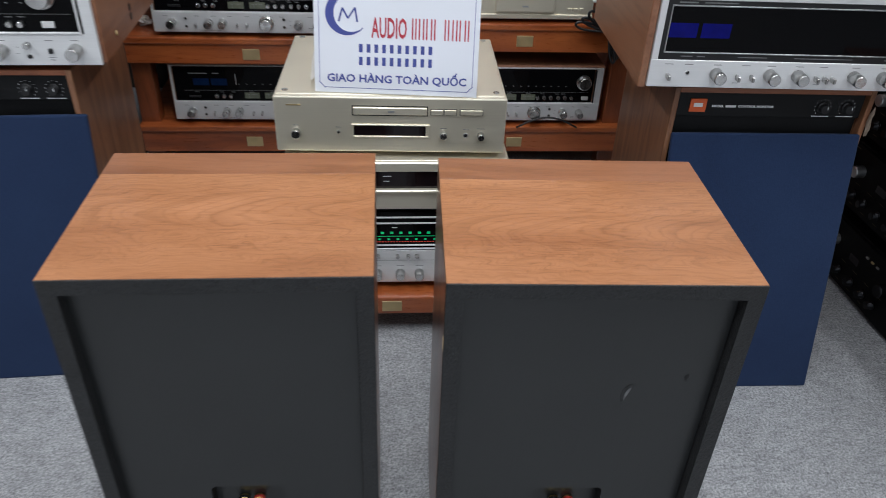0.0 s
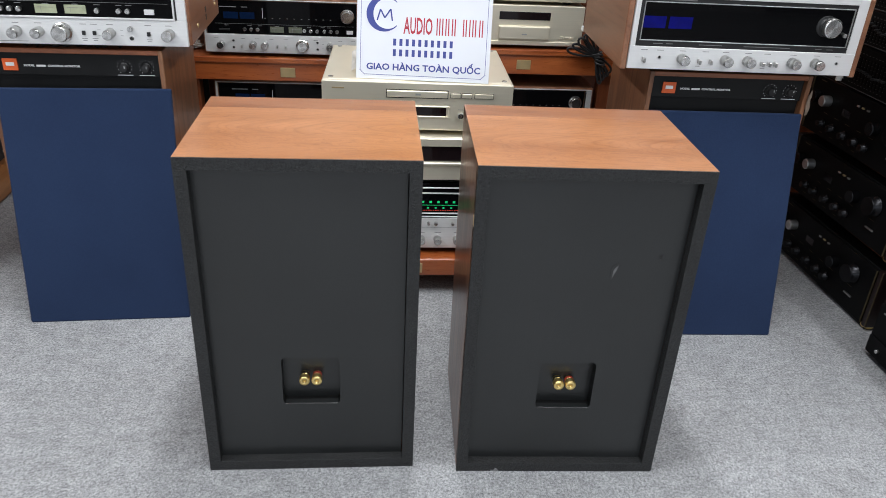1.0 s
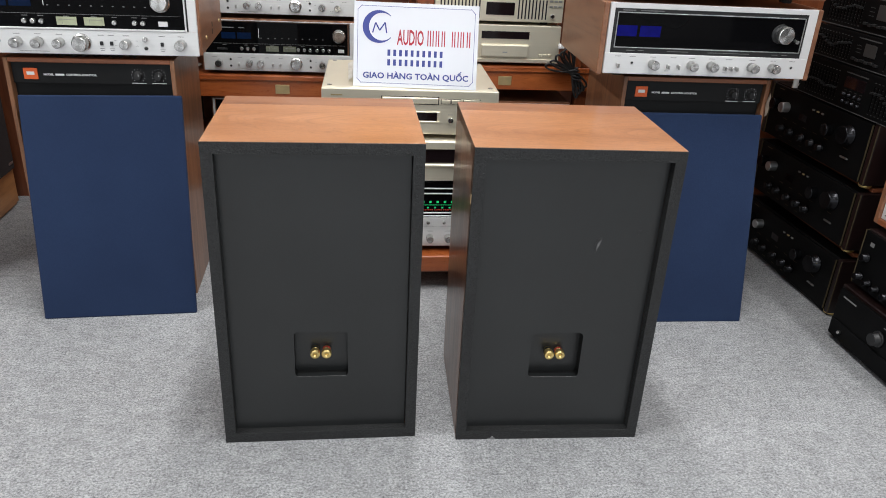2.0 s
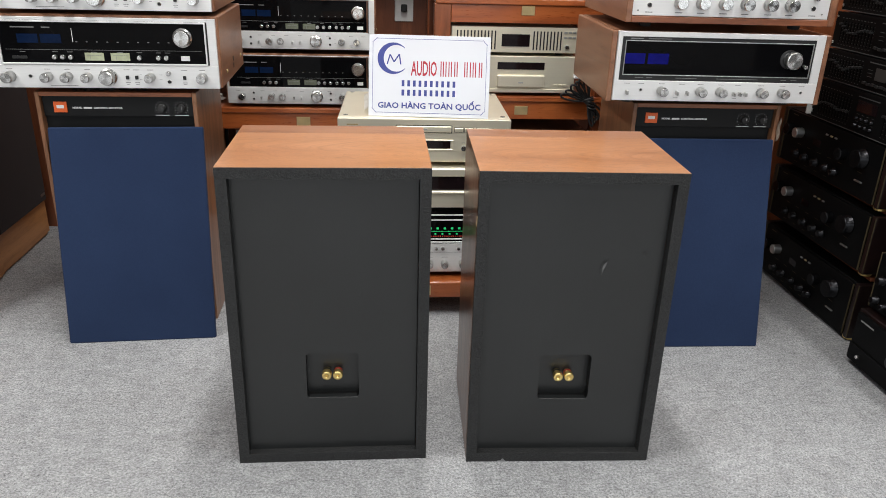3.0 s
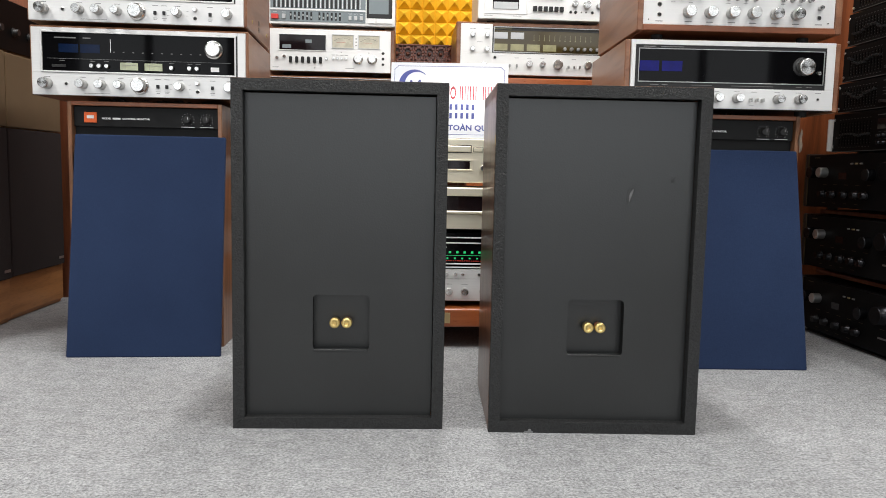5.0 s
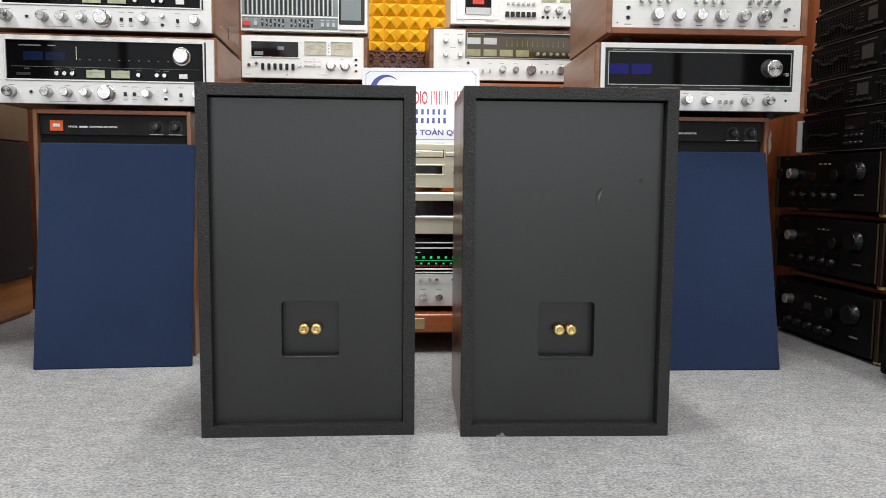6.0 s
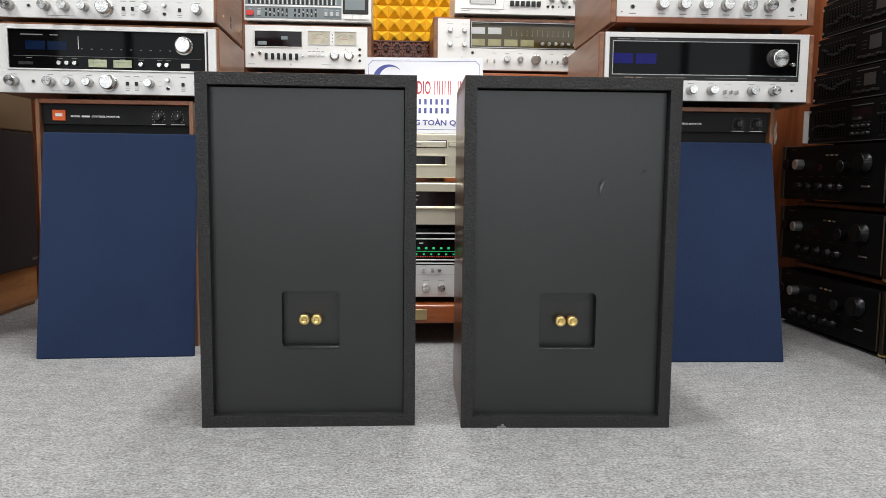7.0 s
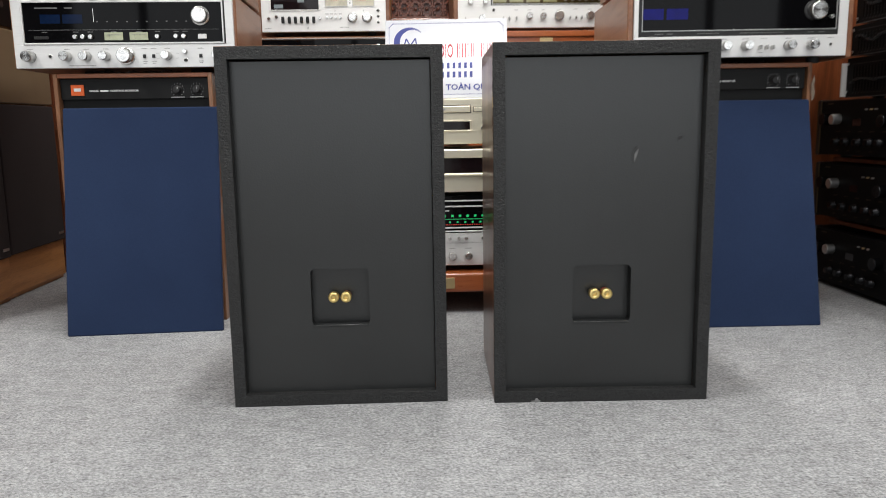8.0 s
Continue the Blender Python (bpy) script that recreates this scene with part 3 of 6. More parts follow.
# ---------------------------------------------------------------- the two loudspeakers seen from behind
def speaker_rear(m, label):
    """A monitor loudspeaker with its back to -y; origin at the lower left corner of the back."""
    W, H, D = 0.362, 0.597, 0.298
    sp = thing("monitor_loudspeaker", m, label, "loudspeaker", "pair of loudspeakers seen from behind")
    t, rim = 0.019, 0.0198
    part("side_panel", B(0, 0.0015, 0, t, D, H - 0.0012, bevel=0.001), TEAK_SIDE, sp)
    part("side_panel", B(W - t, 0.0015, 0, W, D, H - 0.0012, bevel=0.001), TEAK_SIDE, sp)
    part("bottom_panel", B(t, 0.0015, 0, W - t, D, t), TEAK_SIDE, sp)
    part("top_panel", B(0, 0.0008, H - t, W, 0.23745, H, bevel=0.0003), TEAK_TOP, sp)
    part("top_edge_strip", B(0, 0.2375, H - t, W, D, H, bevel=0.0003), TEAK_STRIP, sp, "strip of slightly darker walnut veneer")
    part("front_baffle", B(t, D - 0.02, t, W - t, D - 0.012, H - t), BAFFLE, sp)
    # raised black rim round the back, mitred from four rails
    for bm in mitred(0, 0, W, H - 0.0004, rim, -0.0015, 0.0175, 0.0003):
        part("back_rim_rail", bm, STIPPLE, sp, "rough black-painted rim rail")
    # back panel with a square hole for the terminals
    cx, cz, c = 0.183, 0.184, 0.049
    y0, depth = 0.0155, 0.021
    bm = bmesh.new()
    # the panel stops short of the rails and leaves a dark joint
    xa, za, xb, zb = rim + 0.0001, rim + 0.0001, W - rim - 0.0011, H - rim - 0.0032
    outer = [(xa, za), (xb, za), (xb, zb), (xa, zb)]
    r = 0.008
    hole = []
    for px, pz, a0 in ((cx + c - r, cz + c - r, 0), (cx - c + r, cz + c - r, 90), (cx - c + r, cz - c + r, 180), (cx + c - r, cz - c + r, 270)):
        for k in range(5):
            a = radians(a0 + k * 22.5)
            hole.append((px + r * math.cos(a), pz + r * math.sin(a)))
    vo = [bm.verts.new((x, y0, z)) for x, z in outer]
    vh = [bm.verts.new((x, y0, z)) for x, z in hole]
    # a ring of faces between the outline and the rounded hole
    corner = {0: 2, 1: 3, 2: 0, 3: 1}
    for q in range(4):
        o = vo[corner[q]]
        for k in range(4):
            bm.faces.new((vh[q * 5 + k], vh[q * 5 + k + 1], o))
        bm.faces.new((vh[q * 5 + 4], vh[(q * 5 + 5) % 20], vo[corner[(q + 1) % 4]], o))
    bmesh.ops.recalc_face_normals(bm, faces=bm.faces)
    part("back_panel", bm, BACK_PANEL, sp, "flat matt black back panel")
    bm = bmesh.new()
    rings = [[bm.verts.new((x, y0 + d, z)) for x, z in hole] for d in (0.0, depth)]
    for i in range(20):
        j = (i + 1) % 20
        bm.faces.new((rings[0][i], rings[0][j], rings[1][j], rings[1][i]))
    bm.faces.new(rings[1])
    bmesh.ops.recalc_face_normals(bm, faces=bm.faces)
    # walls take the shade-darkened black, the cup's back the panel paint
    cup = part("terminal_cup", bm, [CUP_SHADE, BACK_PANEL], sp, "recessed black terminal cup, its walls darkened for shade")
    cup.data.polygons[len(cup.data.polygons) - 1].material_index = 1
    lip = bmesh.new()
    box(lip, cx - c + 0.002, y0 - 0.001, cz - c - 0.002, cx + c - 0.002, y0 + 0.012, cz - c + 0.0015, 0.0006)
    part("terminal_cup_lip", lip, BACK_PANEL, cup)
    post = SMALL.get("post")
    if not post:
        bm = lathe(bmesh.new(), [(0.0078, 0), (0.0078, 0.0072), (0.0066, 0.0076), (0.0066, 0.0088), (0.0088, 0.0092), (0.0092, 0.010),
                                 (0.0092, 0.0195), (0.0085, 0.021), (0.0034, 0.0212), (0.003, 0.017)], 22)
        post = SMALL["post"] = mesh_of("binding_post", bm, GOLD)
        for p in post.polygons:
            p.use_smooth = len(p.vertices) == 4
        ring = lathe(bmesh.new(), [(0.0081, 0.0022), (0.0081, 0.0066)], 16)
        SMALL["post_ring_r"] = mesh_of("colour_ring", ring, RED_BTN)
        ring = lathe(bmesh.new(), [(0.0081, 0.0022), (0.0081, 0.0066)], 16)
        SMALL["post_ring_k"] = mesh_of("colour_ring", ring, BLACK)
    for i, x in enumerate((0.1715, 0.1925)):
        p = put("binding_post", pose(x, y0 + depth, cz - 0.001), sp, post)
        tagged(p, "gold-plated binding post")
        put("colour_ring", pose(0, 0, 0), p, SMALL["post_ring_r" if i else "post_ring_k"])
    return sp


speaker_a = speaker_rear(pose(-0.40, 0, 0), "walnut-veneered monitor loudspeaker, black recessed back with gold terminals, on carpet")
speaker_b = speaker_rear(pose(0.041, -0.015, 0, 0, 0, -1.9), "walnut-veneered monitor loudspeaker with pale scuff on its black back")


def smear(x, z, length, width, bend, lift):
    """A thin comma-shaped rub mark in the back panel's plane."""
    bm = bmesh.new()
    prev = None
    for k in range(11):
        a = k / 10
        w = width * math.sin(math.pi * min(1, 0.06 + 0.94 * a)) ** 0.7 * (0.45 + 0.55 * a)
        px, pz = x + bend * a * a, z + length * a
        pair = [bm.verts.new((px + sg * w / 2, 0.0155 - lift, pz - sg * w * 0.3)) for sg in (-1, 1)]
        if prev:
            bm.faces.new((prev[0], prev[1], pair[1], pair[0]))
        prev = pair
    bmesh.ops.solidify(bm, geom=bm.faces[:], thickness=0.0002)
    return bm


part("scuff_halo", smear(0.231, 0.400, 0.031, 0.012, 0.009, 0.0004), SCUFF_FAINT, speaker_b, "faint grey rubbed patch")
part("scuff_mark", smear(0.2325, 0.404, 0.022, 0.0048, 0.007, 0.0008), SCUFF, speaker_b, "pale scuff rubbed into the black paint")
part("scuff_mark", smear(0.305, 0.437, 0.010, 0.008, 0.004, 0.0004), SCUFF_FAINT, speaker_b, "faint grey rubbed patch")
bm = bmesh.new()
lathe(bm, [(0.004, 0), (0.003, 0.0012)], 9, (0.072, -0.0005, 0.004))
box(bm, 0.062, -0.0016, 0.0, 0.078, -0.0004, 0.0035, 0.0004)
part("chipped_edge", bm, SCUFF, speaker_b)
part("chipped_veneer", B(-0.0006, 0.004, 0.495, 0.0004, 0.012, 0.512, bevel=0.0002), CORE, speaker_b, "pale chip in the veneer edge")


# ---------------------------------------------------------------- the two loudspeakers seen from the front, with loose grilles
def speaker_front(m, label):
    """The same monitor facing -y; origin at the middle of its front foot line."""
    W, H, D, t = 0.366, 0.600, 0.298, 0.010
    sp = thing("control_monitor", m, label, "loudspeaker", "pair of loudspeakers behind blue grilles")
    part("side_panel", B(-W / 2, 0, 0, -W / 2 + t, D, H, bevel=0.001), CASE_Z, sp)
    part("side_panel", B(W / 2 - t, 0, 0, W / 2, D, H, bevel=0.001), CASE_Z, sp)
    part("top_panel", B(-W / 2 + t, 0, H - t, W / 2 - t, D, H, bevel=0.001), CASE_X, sp)
    part("bottom_panel", B(-W / 2 + t, 0, 0, W / 2 - t, D, t, bevel=0.001), CASE_X, sp)
    part("back_panel", B(-W / 2 + t, D - 0.015, t, W / 2 - t, D - 0.003, H - t), BLACK, sp)
    part("baffle", B(-W / 2 + t, 0.022, t, W / 2 - t, 0.04, H - t), BAFFLE, sp, "black front baffle")
    part("control_strip", B(-W / 2 + t + 0.001, 0.012, 0.541, W / 2 - t - 0.001, 0.022, H - t - 0.001, bevel=0.0008), BAFFLE, sp)
    y = 0.012
    badge = small_box(sp, "badge", -0.1325, 0.5625, 0.030, 0.025, 0.003, ORANGE, y=y)
    small_box(badge, "badge_bars", 0, 0.001, 0.017, 0.008, 0.0034, WHITE)
    me = fit_width(letters("CONTROL MONITOR", 0.005, 0.00025), 0.066, 0.0046)
    me.materials.append(INK_WHITE)
    ob = part("lettering", me, None, sp)
    ob.matrix_basis = pose(-0.058, y - 0.0002, 0.5585)
    me = fit_width(letters("MODEL", 0.005, 0.00025), 0.022, 0.0046)
    me.materials.append(INK_WHITE)
    part("lettering", me, None, sp).matrix_basis = pose(-0.106, y - 0.0002, 0.5585)
    small_box(sp, "lettering_bar", -0.0715, 0.5606, 0.019, 0.0042, 0.0006, INK_WHITE, y=y, bevel=0.0001)
    for x in (0.0985, 0.1435):
        k = knob(sp, x, 0.5615, 0.0098, 0.013, "black", y=y)
        small_box(k, "pointer", 0.003, 0.003, 0.0012, 0.005, 0.0136, INK_WHITE, bevel=0.0001)
        bm = bmesh.new()
        for i in range(11):
            a = radians(-140 + 28 * i)
            px, pz = x + 0.0148 * math.sin(a), 0.5615 + 0.0148 * math.cos(a)
            box(bm, px - 0.0006, y - 0.0006, pz - 0.0006, px + 0.0006, y + 0.0002, pz + 0.0006)
        box(bm, x - 0.016, y - 0.0006, 0.5435, x + 0.016, y + 0.0002, 0.5448)
        part("dial_scale", bm, INK_WHITE, sp)
    return sp


def loose_grille(m, lean, label):
    """A cloth grille leaning back against a loudspeaker; origin at the middle of its lower front edge."""
    g = thing("speaker_grille", m @ pose(0, 0, 0, -lean, 0, 0), label, "speaker grille", "loose blue grilles")
    W, H, T = 0.352, 0.530, 0.018
    part("cloth_front", B(-W / 2, 0, 0.0, W / 2, T * 0.7, H, bevel=0.004, seg=3), BLUE_CLOTH, g)
    part("backing_frame", frame_bm(-W / 2 + 0.004, 0.004, W / 2 - 0.004, H - 0.004, 0.03, T * 0.7, T), BLACK, g)
    return g


speaker_front(pose(-0.741, 0.600, 0, 0, 0, 0.8), "walnut control monitor with black strip and orange badge")
speaker_front(pose(0.668, 0.541, 0, 0, 0, -1.5), "walnut control monitor with white crumpled tag at its edge")
loose_grille(pose(-0.7175, 0.489, 0.0, 0, 0, 3.2), 10.45, "dark blue cloth grille leaning against a loudspeaker")
loose_grille(pose(0.667, 0.4145, 0.0, 0, 0, -1.0), 13.0, "dark blue cloth grille leaning steeply against a loudspeaker")


# ---------------------------------------------------------------- silver receivers with black dials
def receiver(m, label, W=0.497, H=0.157, D=0.36, group="silver receivers", wood_edge=0.006, panel=None, dim=False):
    """A wide receiver: black dial above, a row of knobs below; origin at the middle of its front foot line."""
    panel = panel or ALU
    dev = thing("stereo_receiver", m, label, "receiver", group)
    z0 = 0.012
    feet(dev, W, D, inset=0.12)
    e = wood_edge
    part("case", B(-W / 2 - e, 0.004, z0, W / 2 + e, D, z0 + H + e, bevel=0.0025), CASE_Y, dev, "walnut case")
    X = lambda u: -W / 2 + u * W
    Z = lambda v: z0 + H * (1 - v)
    # the panel is a frame round the dial and a strip for the knobs
    bm = bmesh.new()
    box(bm, X(0), -0.004, Z(1), X(1), 0.0045, Z(0.665), 0.0008)
    ua, va = (0.012, 0.012) if dim else (0.042, 0.045)
    box(bm, X(0), -0.004, Z(0.665), X(ua), 0.0045, Z(0), 0.0008)
    box(bm, X(0.962), -0.004, Z(0.665), X(1), 0.0045, Z(0), 0.0008)
    box(bm, X(ua), -0.004, Z(va), X(0.962), 0.0045, Z(0), 0.0004 if dim else 0.0008)
    part("front_panel", bm, panel, dev, "brushed aluminium front panel")
    if dim:
        part("dial_bezel", B(X(ua), -0.0035, Z(0.664), X(0.955), 0.0, Z(0.650), bevel=0.0005), panel, dev)
    else:
        part("dial_bezel", frame_bm(X(0.043), Z(0.662), X(0.955), Z(0.048), 0.0035, -0.006, 0.0, 0.0006), panel, dev)
    part("dial_glass", B(X(ua + 0.008), -0.002, Z(0.645), X(0.948), 0.003, Z(va + 0.02)), GLASS, dev, "black glass tuning dial")
    part("dial_edge_strip", B(X(0.956), -0.0035, Z(0.655), X(0.962), 0.002, Z(0.05)), BLACK, dev)
    face = -0.002
    for a, b in ((0.125, 0.215), (0.225, 0.315)):
        small_box(dev, "tuning_meter", X((a + b) / 2), Z(0.30), W * (b - a), 0.020, 0.0005, BLUE_DIM, y=face, bevel=0.0001)
    small_box(dev, "dial_needle", X(0.365), Z(0.25), 0.0011, 0.030, 0.0007, INK_WHITE, y=face, bevel=0.0001)
    rows = [(X(0.5), Z(0.455), W * 0.86, 0.0007), (X(0.155), Z(0.145), 0.05, 0.0025), (X(0.255), Z(0.145), 0.018, 0.0025)]
    rows += [(X(0.38 + 0.045 * i), Z(0.34), 0.004, 0.0018) for i in range(10)]
    rows += [(X(u), Z(0.485), 0.012, 0.0012) for u in (0.14, 0.28, 0.345, 0.45, 0.565, 0.65, 0.735, 0.775)]
    marks(dev, rows, INK_GREY, face)
    for u in (0.25, 0.29, 0.33, 0.62, 0.66, 0.70, 0.745, 0.785, 0.825) if dim else (0.278, 0.313, 0.348, 0.65, 0.735, 0.770):
        knob(dev, X(u), Z(0.555), 0.0056, 0.008, "alu", y=face)
    for a, b in ((0.408, 0.492), (0.522, 0.606)):
        mtr = small_box(dev, "signal_meter", X((a + b) / 2), Z(0.548), W * (b - a), 0.0175, 0.0008, METER_DIM if dim else METER, y=face, bevel=0.0002)
        small_box(mtr, "meter_scale", 0, 0.003, W * (b - a) * 0.75, 0.0008, 0.0011, INK_GREY, bevel=0.0001)
        small_box(mtr, "meter_needle", -0.009, -0.001, 0.0006, 0.011, 0.0011, INK_GREY, bevel=0.0001)
    small_box(dev, "tape_switch", X(0.125), Z(0.565), 0.032, 0.006, 0.002, BLACK, y=face)
    small_box(dev, "power_button", X(0.905 if dim else 0.855), Z(0.56), 0.0195, 0.0105, 0.004, WHITE_ALU, y=face)
    knob(dev, X(0.89 if dim else 0.85), Z(0.265), 0.0182, 0.020, "skirt", turn=30, y=face, name="tuning_knob")
    y = -0.004
    for u, r, s in ((0.10, 0.0122, "alu"), (0.297, 0.0118, "alu"), (0.372, 0.0118, "alu"), (0.606, 0.0165, "skirt"), (0.78, 0.0124, "alu"), (0.88, 0.0112, "alu")) if dim else ((0.07, 0.0138, "alu"), (0.235, 0.0118, "alu"), (0.322, 0.0118, "alu"), (0.41, 0.0112, "alu"), (0.502, 0.0165, "skirt"), (0.69, 0.0112, "alu"), (0.925, 0.0125, "alu")):
        knob(dev, X(u), Z(0.835), r, 0.027, s, turn=(u * 997) % 120 - 60, y=y)
    if not dim:
        knob(dev, X(0.772), Z(0.775), 0.0058, 0.010, "alu", y=y)
    for u, v in ((0.175, 0.77), (0.175, 0.90), (0.70, 0.77), (0.70, 0.90)) if dim else ((0.158, 0.83), (0.772, 0.90)):
        jack(dev, X(u), Z(v), 0.0034).location.y = y
    for u in (0.228, 0.45, 0.50) if dim else ():
        lever(dev, X(u), Z(0.84)).location.y = y - 0.0006
    for u in () if dim else (0.585, 0.627, 0.843):
        small_box(dev, "push_switch", X(u), Z(0.84), 0.0068, 0.0085, 0.004, BLACK, y=y)
    rows = []
    for u in (0.07, 0.235, 0.322, 0.41, 0.502, 0.585, 0.627, 0.69, 0.843, 0.925):
        rows.append((X(u), Z(0.73), 0.013, 0.0011))
    for u in (0.585, 0.627, 0.843):
        rows += [(X(u), Z(0.915), 0.011, 0.0011), (X(u), Z(0.94), 0.008, 0.0011)]
    rows += [(X(0.645), Z(0.80), 0.006, 0.0006), (X(0.645), Z(0.87), 0.006, 0.0006), (X(0.735), Z(0.80), 0.006, 0.0006), (X(0.735), Z(0.87), 0.006, 0.0006), (X(0.30), Z(0.965), 0.06, 0.0009)]
    marks(dev, rows, INK_GREY, y)
    # vent and screws in the side of the case
    x = W / 2 + e
    for py, pz, s in ((0.185, 0.055, 0.006), (0.185, 0.038, 0.006), (0.08, 0.040, 0.0025), (0.31, 0.045, 0.0025)):
        if s > 0.004:
            part("side_vent", B(x - 0.002, py - s, pz - s, x + 0.0006, py + s, pz + s, bevel=0.0002), BLACK, dev)
        else:
            part("case_screw", lathe(bmesh.new(), [(0.0048, -0.001), (0.0048, 0.001), (0.0034, 0.0022), (0.0012, 0.0024)], 14, (x, py, pz), "-x"), BRASS, dev).matrix_basis = pose(2 * x, 0, 0) @ Matrix.Diagonal((-1, 1, 1, 1))
    return dev


rl = receiver(pose(-0.7475, 0.592, 0.600, 0, 0, 1.6), "silver-fronted receiver with black dial, resting on a walnut loudspeaker")
rl2 = copy_thing(rl, pose(-0.752, 0.594, 0.773, 0, 0, 1.6))
tagged(rl2, "silver-fronted receiver with black dial, stacked on another receiver")


def receiver_wide(m, label):
    """A receiver with blue-lit windows in a full-width dial and wooden cheeks."""
    W, H, D, z0 = 0.487, 0.158, 0.38, 0.012
    dev = thing("stereo_receiver", m, label, "receiver", "silver receivers")
    feet(dev, W, D)
    part("case", B(-W / 2 - 0.001, 0.006, z0, W / 2 + 0.001, D, z0 + H - 0.002, bevel=0.002), BLACK, dev)
    part("side_cheek", B(-W / 2 - 0.014, 0.0, z0 - 0.004, -W / 2 - 0.0008, D, z0 + H, bevel=0.002), CASE_Y, dev)
    part("side_cheek", B(W / 2 + 0.0008, 0.0, z0 - 0.004, W / 2 + 0.014, D, z0 + H, bevel=0.002), CASE_Y, dev)
    part("lid", B(-W / 2 - 0.0005, 0.004, z0 + H - 0.0015, W / 2 + 0.0005, D, z0 + H, bevel=0.0005), CASE_Y, dev)
    X = lambda u: -W / 2 + u * W
    Z = lambda v: z0 + H * (1 - v)
    bm = bmesh.new()
    box(bm, X(0), -0.004, Z(1), X(1), 0.0055, Z(0.70), 0.0008)
    box(bm, X(0), -0.004, Z(0.70), X(0.022), 0.0055, Z(0), 0.0008)
    box(bm, X(0.957), -0.004, Z(0.70), X(1), 0.0055, Z(0), 0.0008)
    box(bm, X(0.022), -0.004, Z(0.075), X(0.957), 0.0055, Z(0), 0.0008)
    part("front_panel", bm, ALU, dev, "brushed aluminium front panel")
    part("dial_surround", B(X(0.022), -0.0025, Z(0.70), X(0.957), 0.003, Z(0.075)), BLACK, dev)
    part("dial_bezel", frame_bm(X(0.037), Z(0.625), X(0.948), Z(0.125), 0.002, -0.0045, -0.002, 0.0004), ALU_DARK, dev)
    part("dial_glass", B(X(0.041), -0.0032, Z(0.612), X(0.944), -0.001, Z(0.138)), GLASS, dev, "black glass tuning dial")
    f = -0.0032
    for a, b in ((0.042, 0.138), (0.152, 0.252)):
        small_box(dev, "tuning_meter", X((a + b) / 2), Z(0.385), W * (b - a), 0.024, 0.0004, BLUE_GLOW, y=f, bevel=0.0001)
    marks(dev, [(X(0.09), Z(0.10), 0.03, 0.0022), (X(0.2), Z(0.10), 0.055, 0.0018), (X(0.12), Z(0.66), 0.02, 0.0015), (X(0.17), Z(0.66), 0.014, 0.0015),
                (X(0.35), Z(0.66), 0.05, 0.0013), (X(0.6), Z(0.66), 0.10, 0.0013), (X(0.83), Z(0.66), 0.014, 0.0013), (X(0.88), Z(0.66), 0.014, 0.0013)], INK_GREY, -0.0028)
    knob(dev, X(0.838), Z(0.355), 0.020, 0.008, "black", y=f)
    knob(dev, X(0.853), Z(0.365), 0.0218, 0.017, "alu", turn=15, y=f, name="tuning_knob")
    knob(dev, X(0.917), Z(0.455), 0.0052, 0.012, "alu", y=f)
    y = -0.004
    for u, r in ((0.235, 0.0116), (0.425, 0.0116), (0.525, 0.0116), (0.725, 0.0116), (0.83, 0.0116)):
        knob(dev, X(u), Z(0.845), r, 0.026, "alu", turn=(u * 773) % 100 - 50, y=y)
    for u in (0.065, 0.31, 0.36, 0.59, 0.62, 0.648):
        lever(dev, X(u), Z(0.845)).location.y = y - 0.0006
    for u in (0.135, 0.925):
        jack(dev, X(u), Z(0.835), 0.0026).location.y = y
    marks(dev, [(X(u), Z(0.745), 0.014, 0.0010) for u in (0.065, 0.135, 0.235, 0.335, 0.425, 0.525, 0.61, 0.725, 0.83, 0.925)]
          + [(X(0.31), Z(0.94), 0.01, 0.0009), (X(0.6), Z(0.94), 0.01, 0.0009)], INK_GREY, y)
    return dev


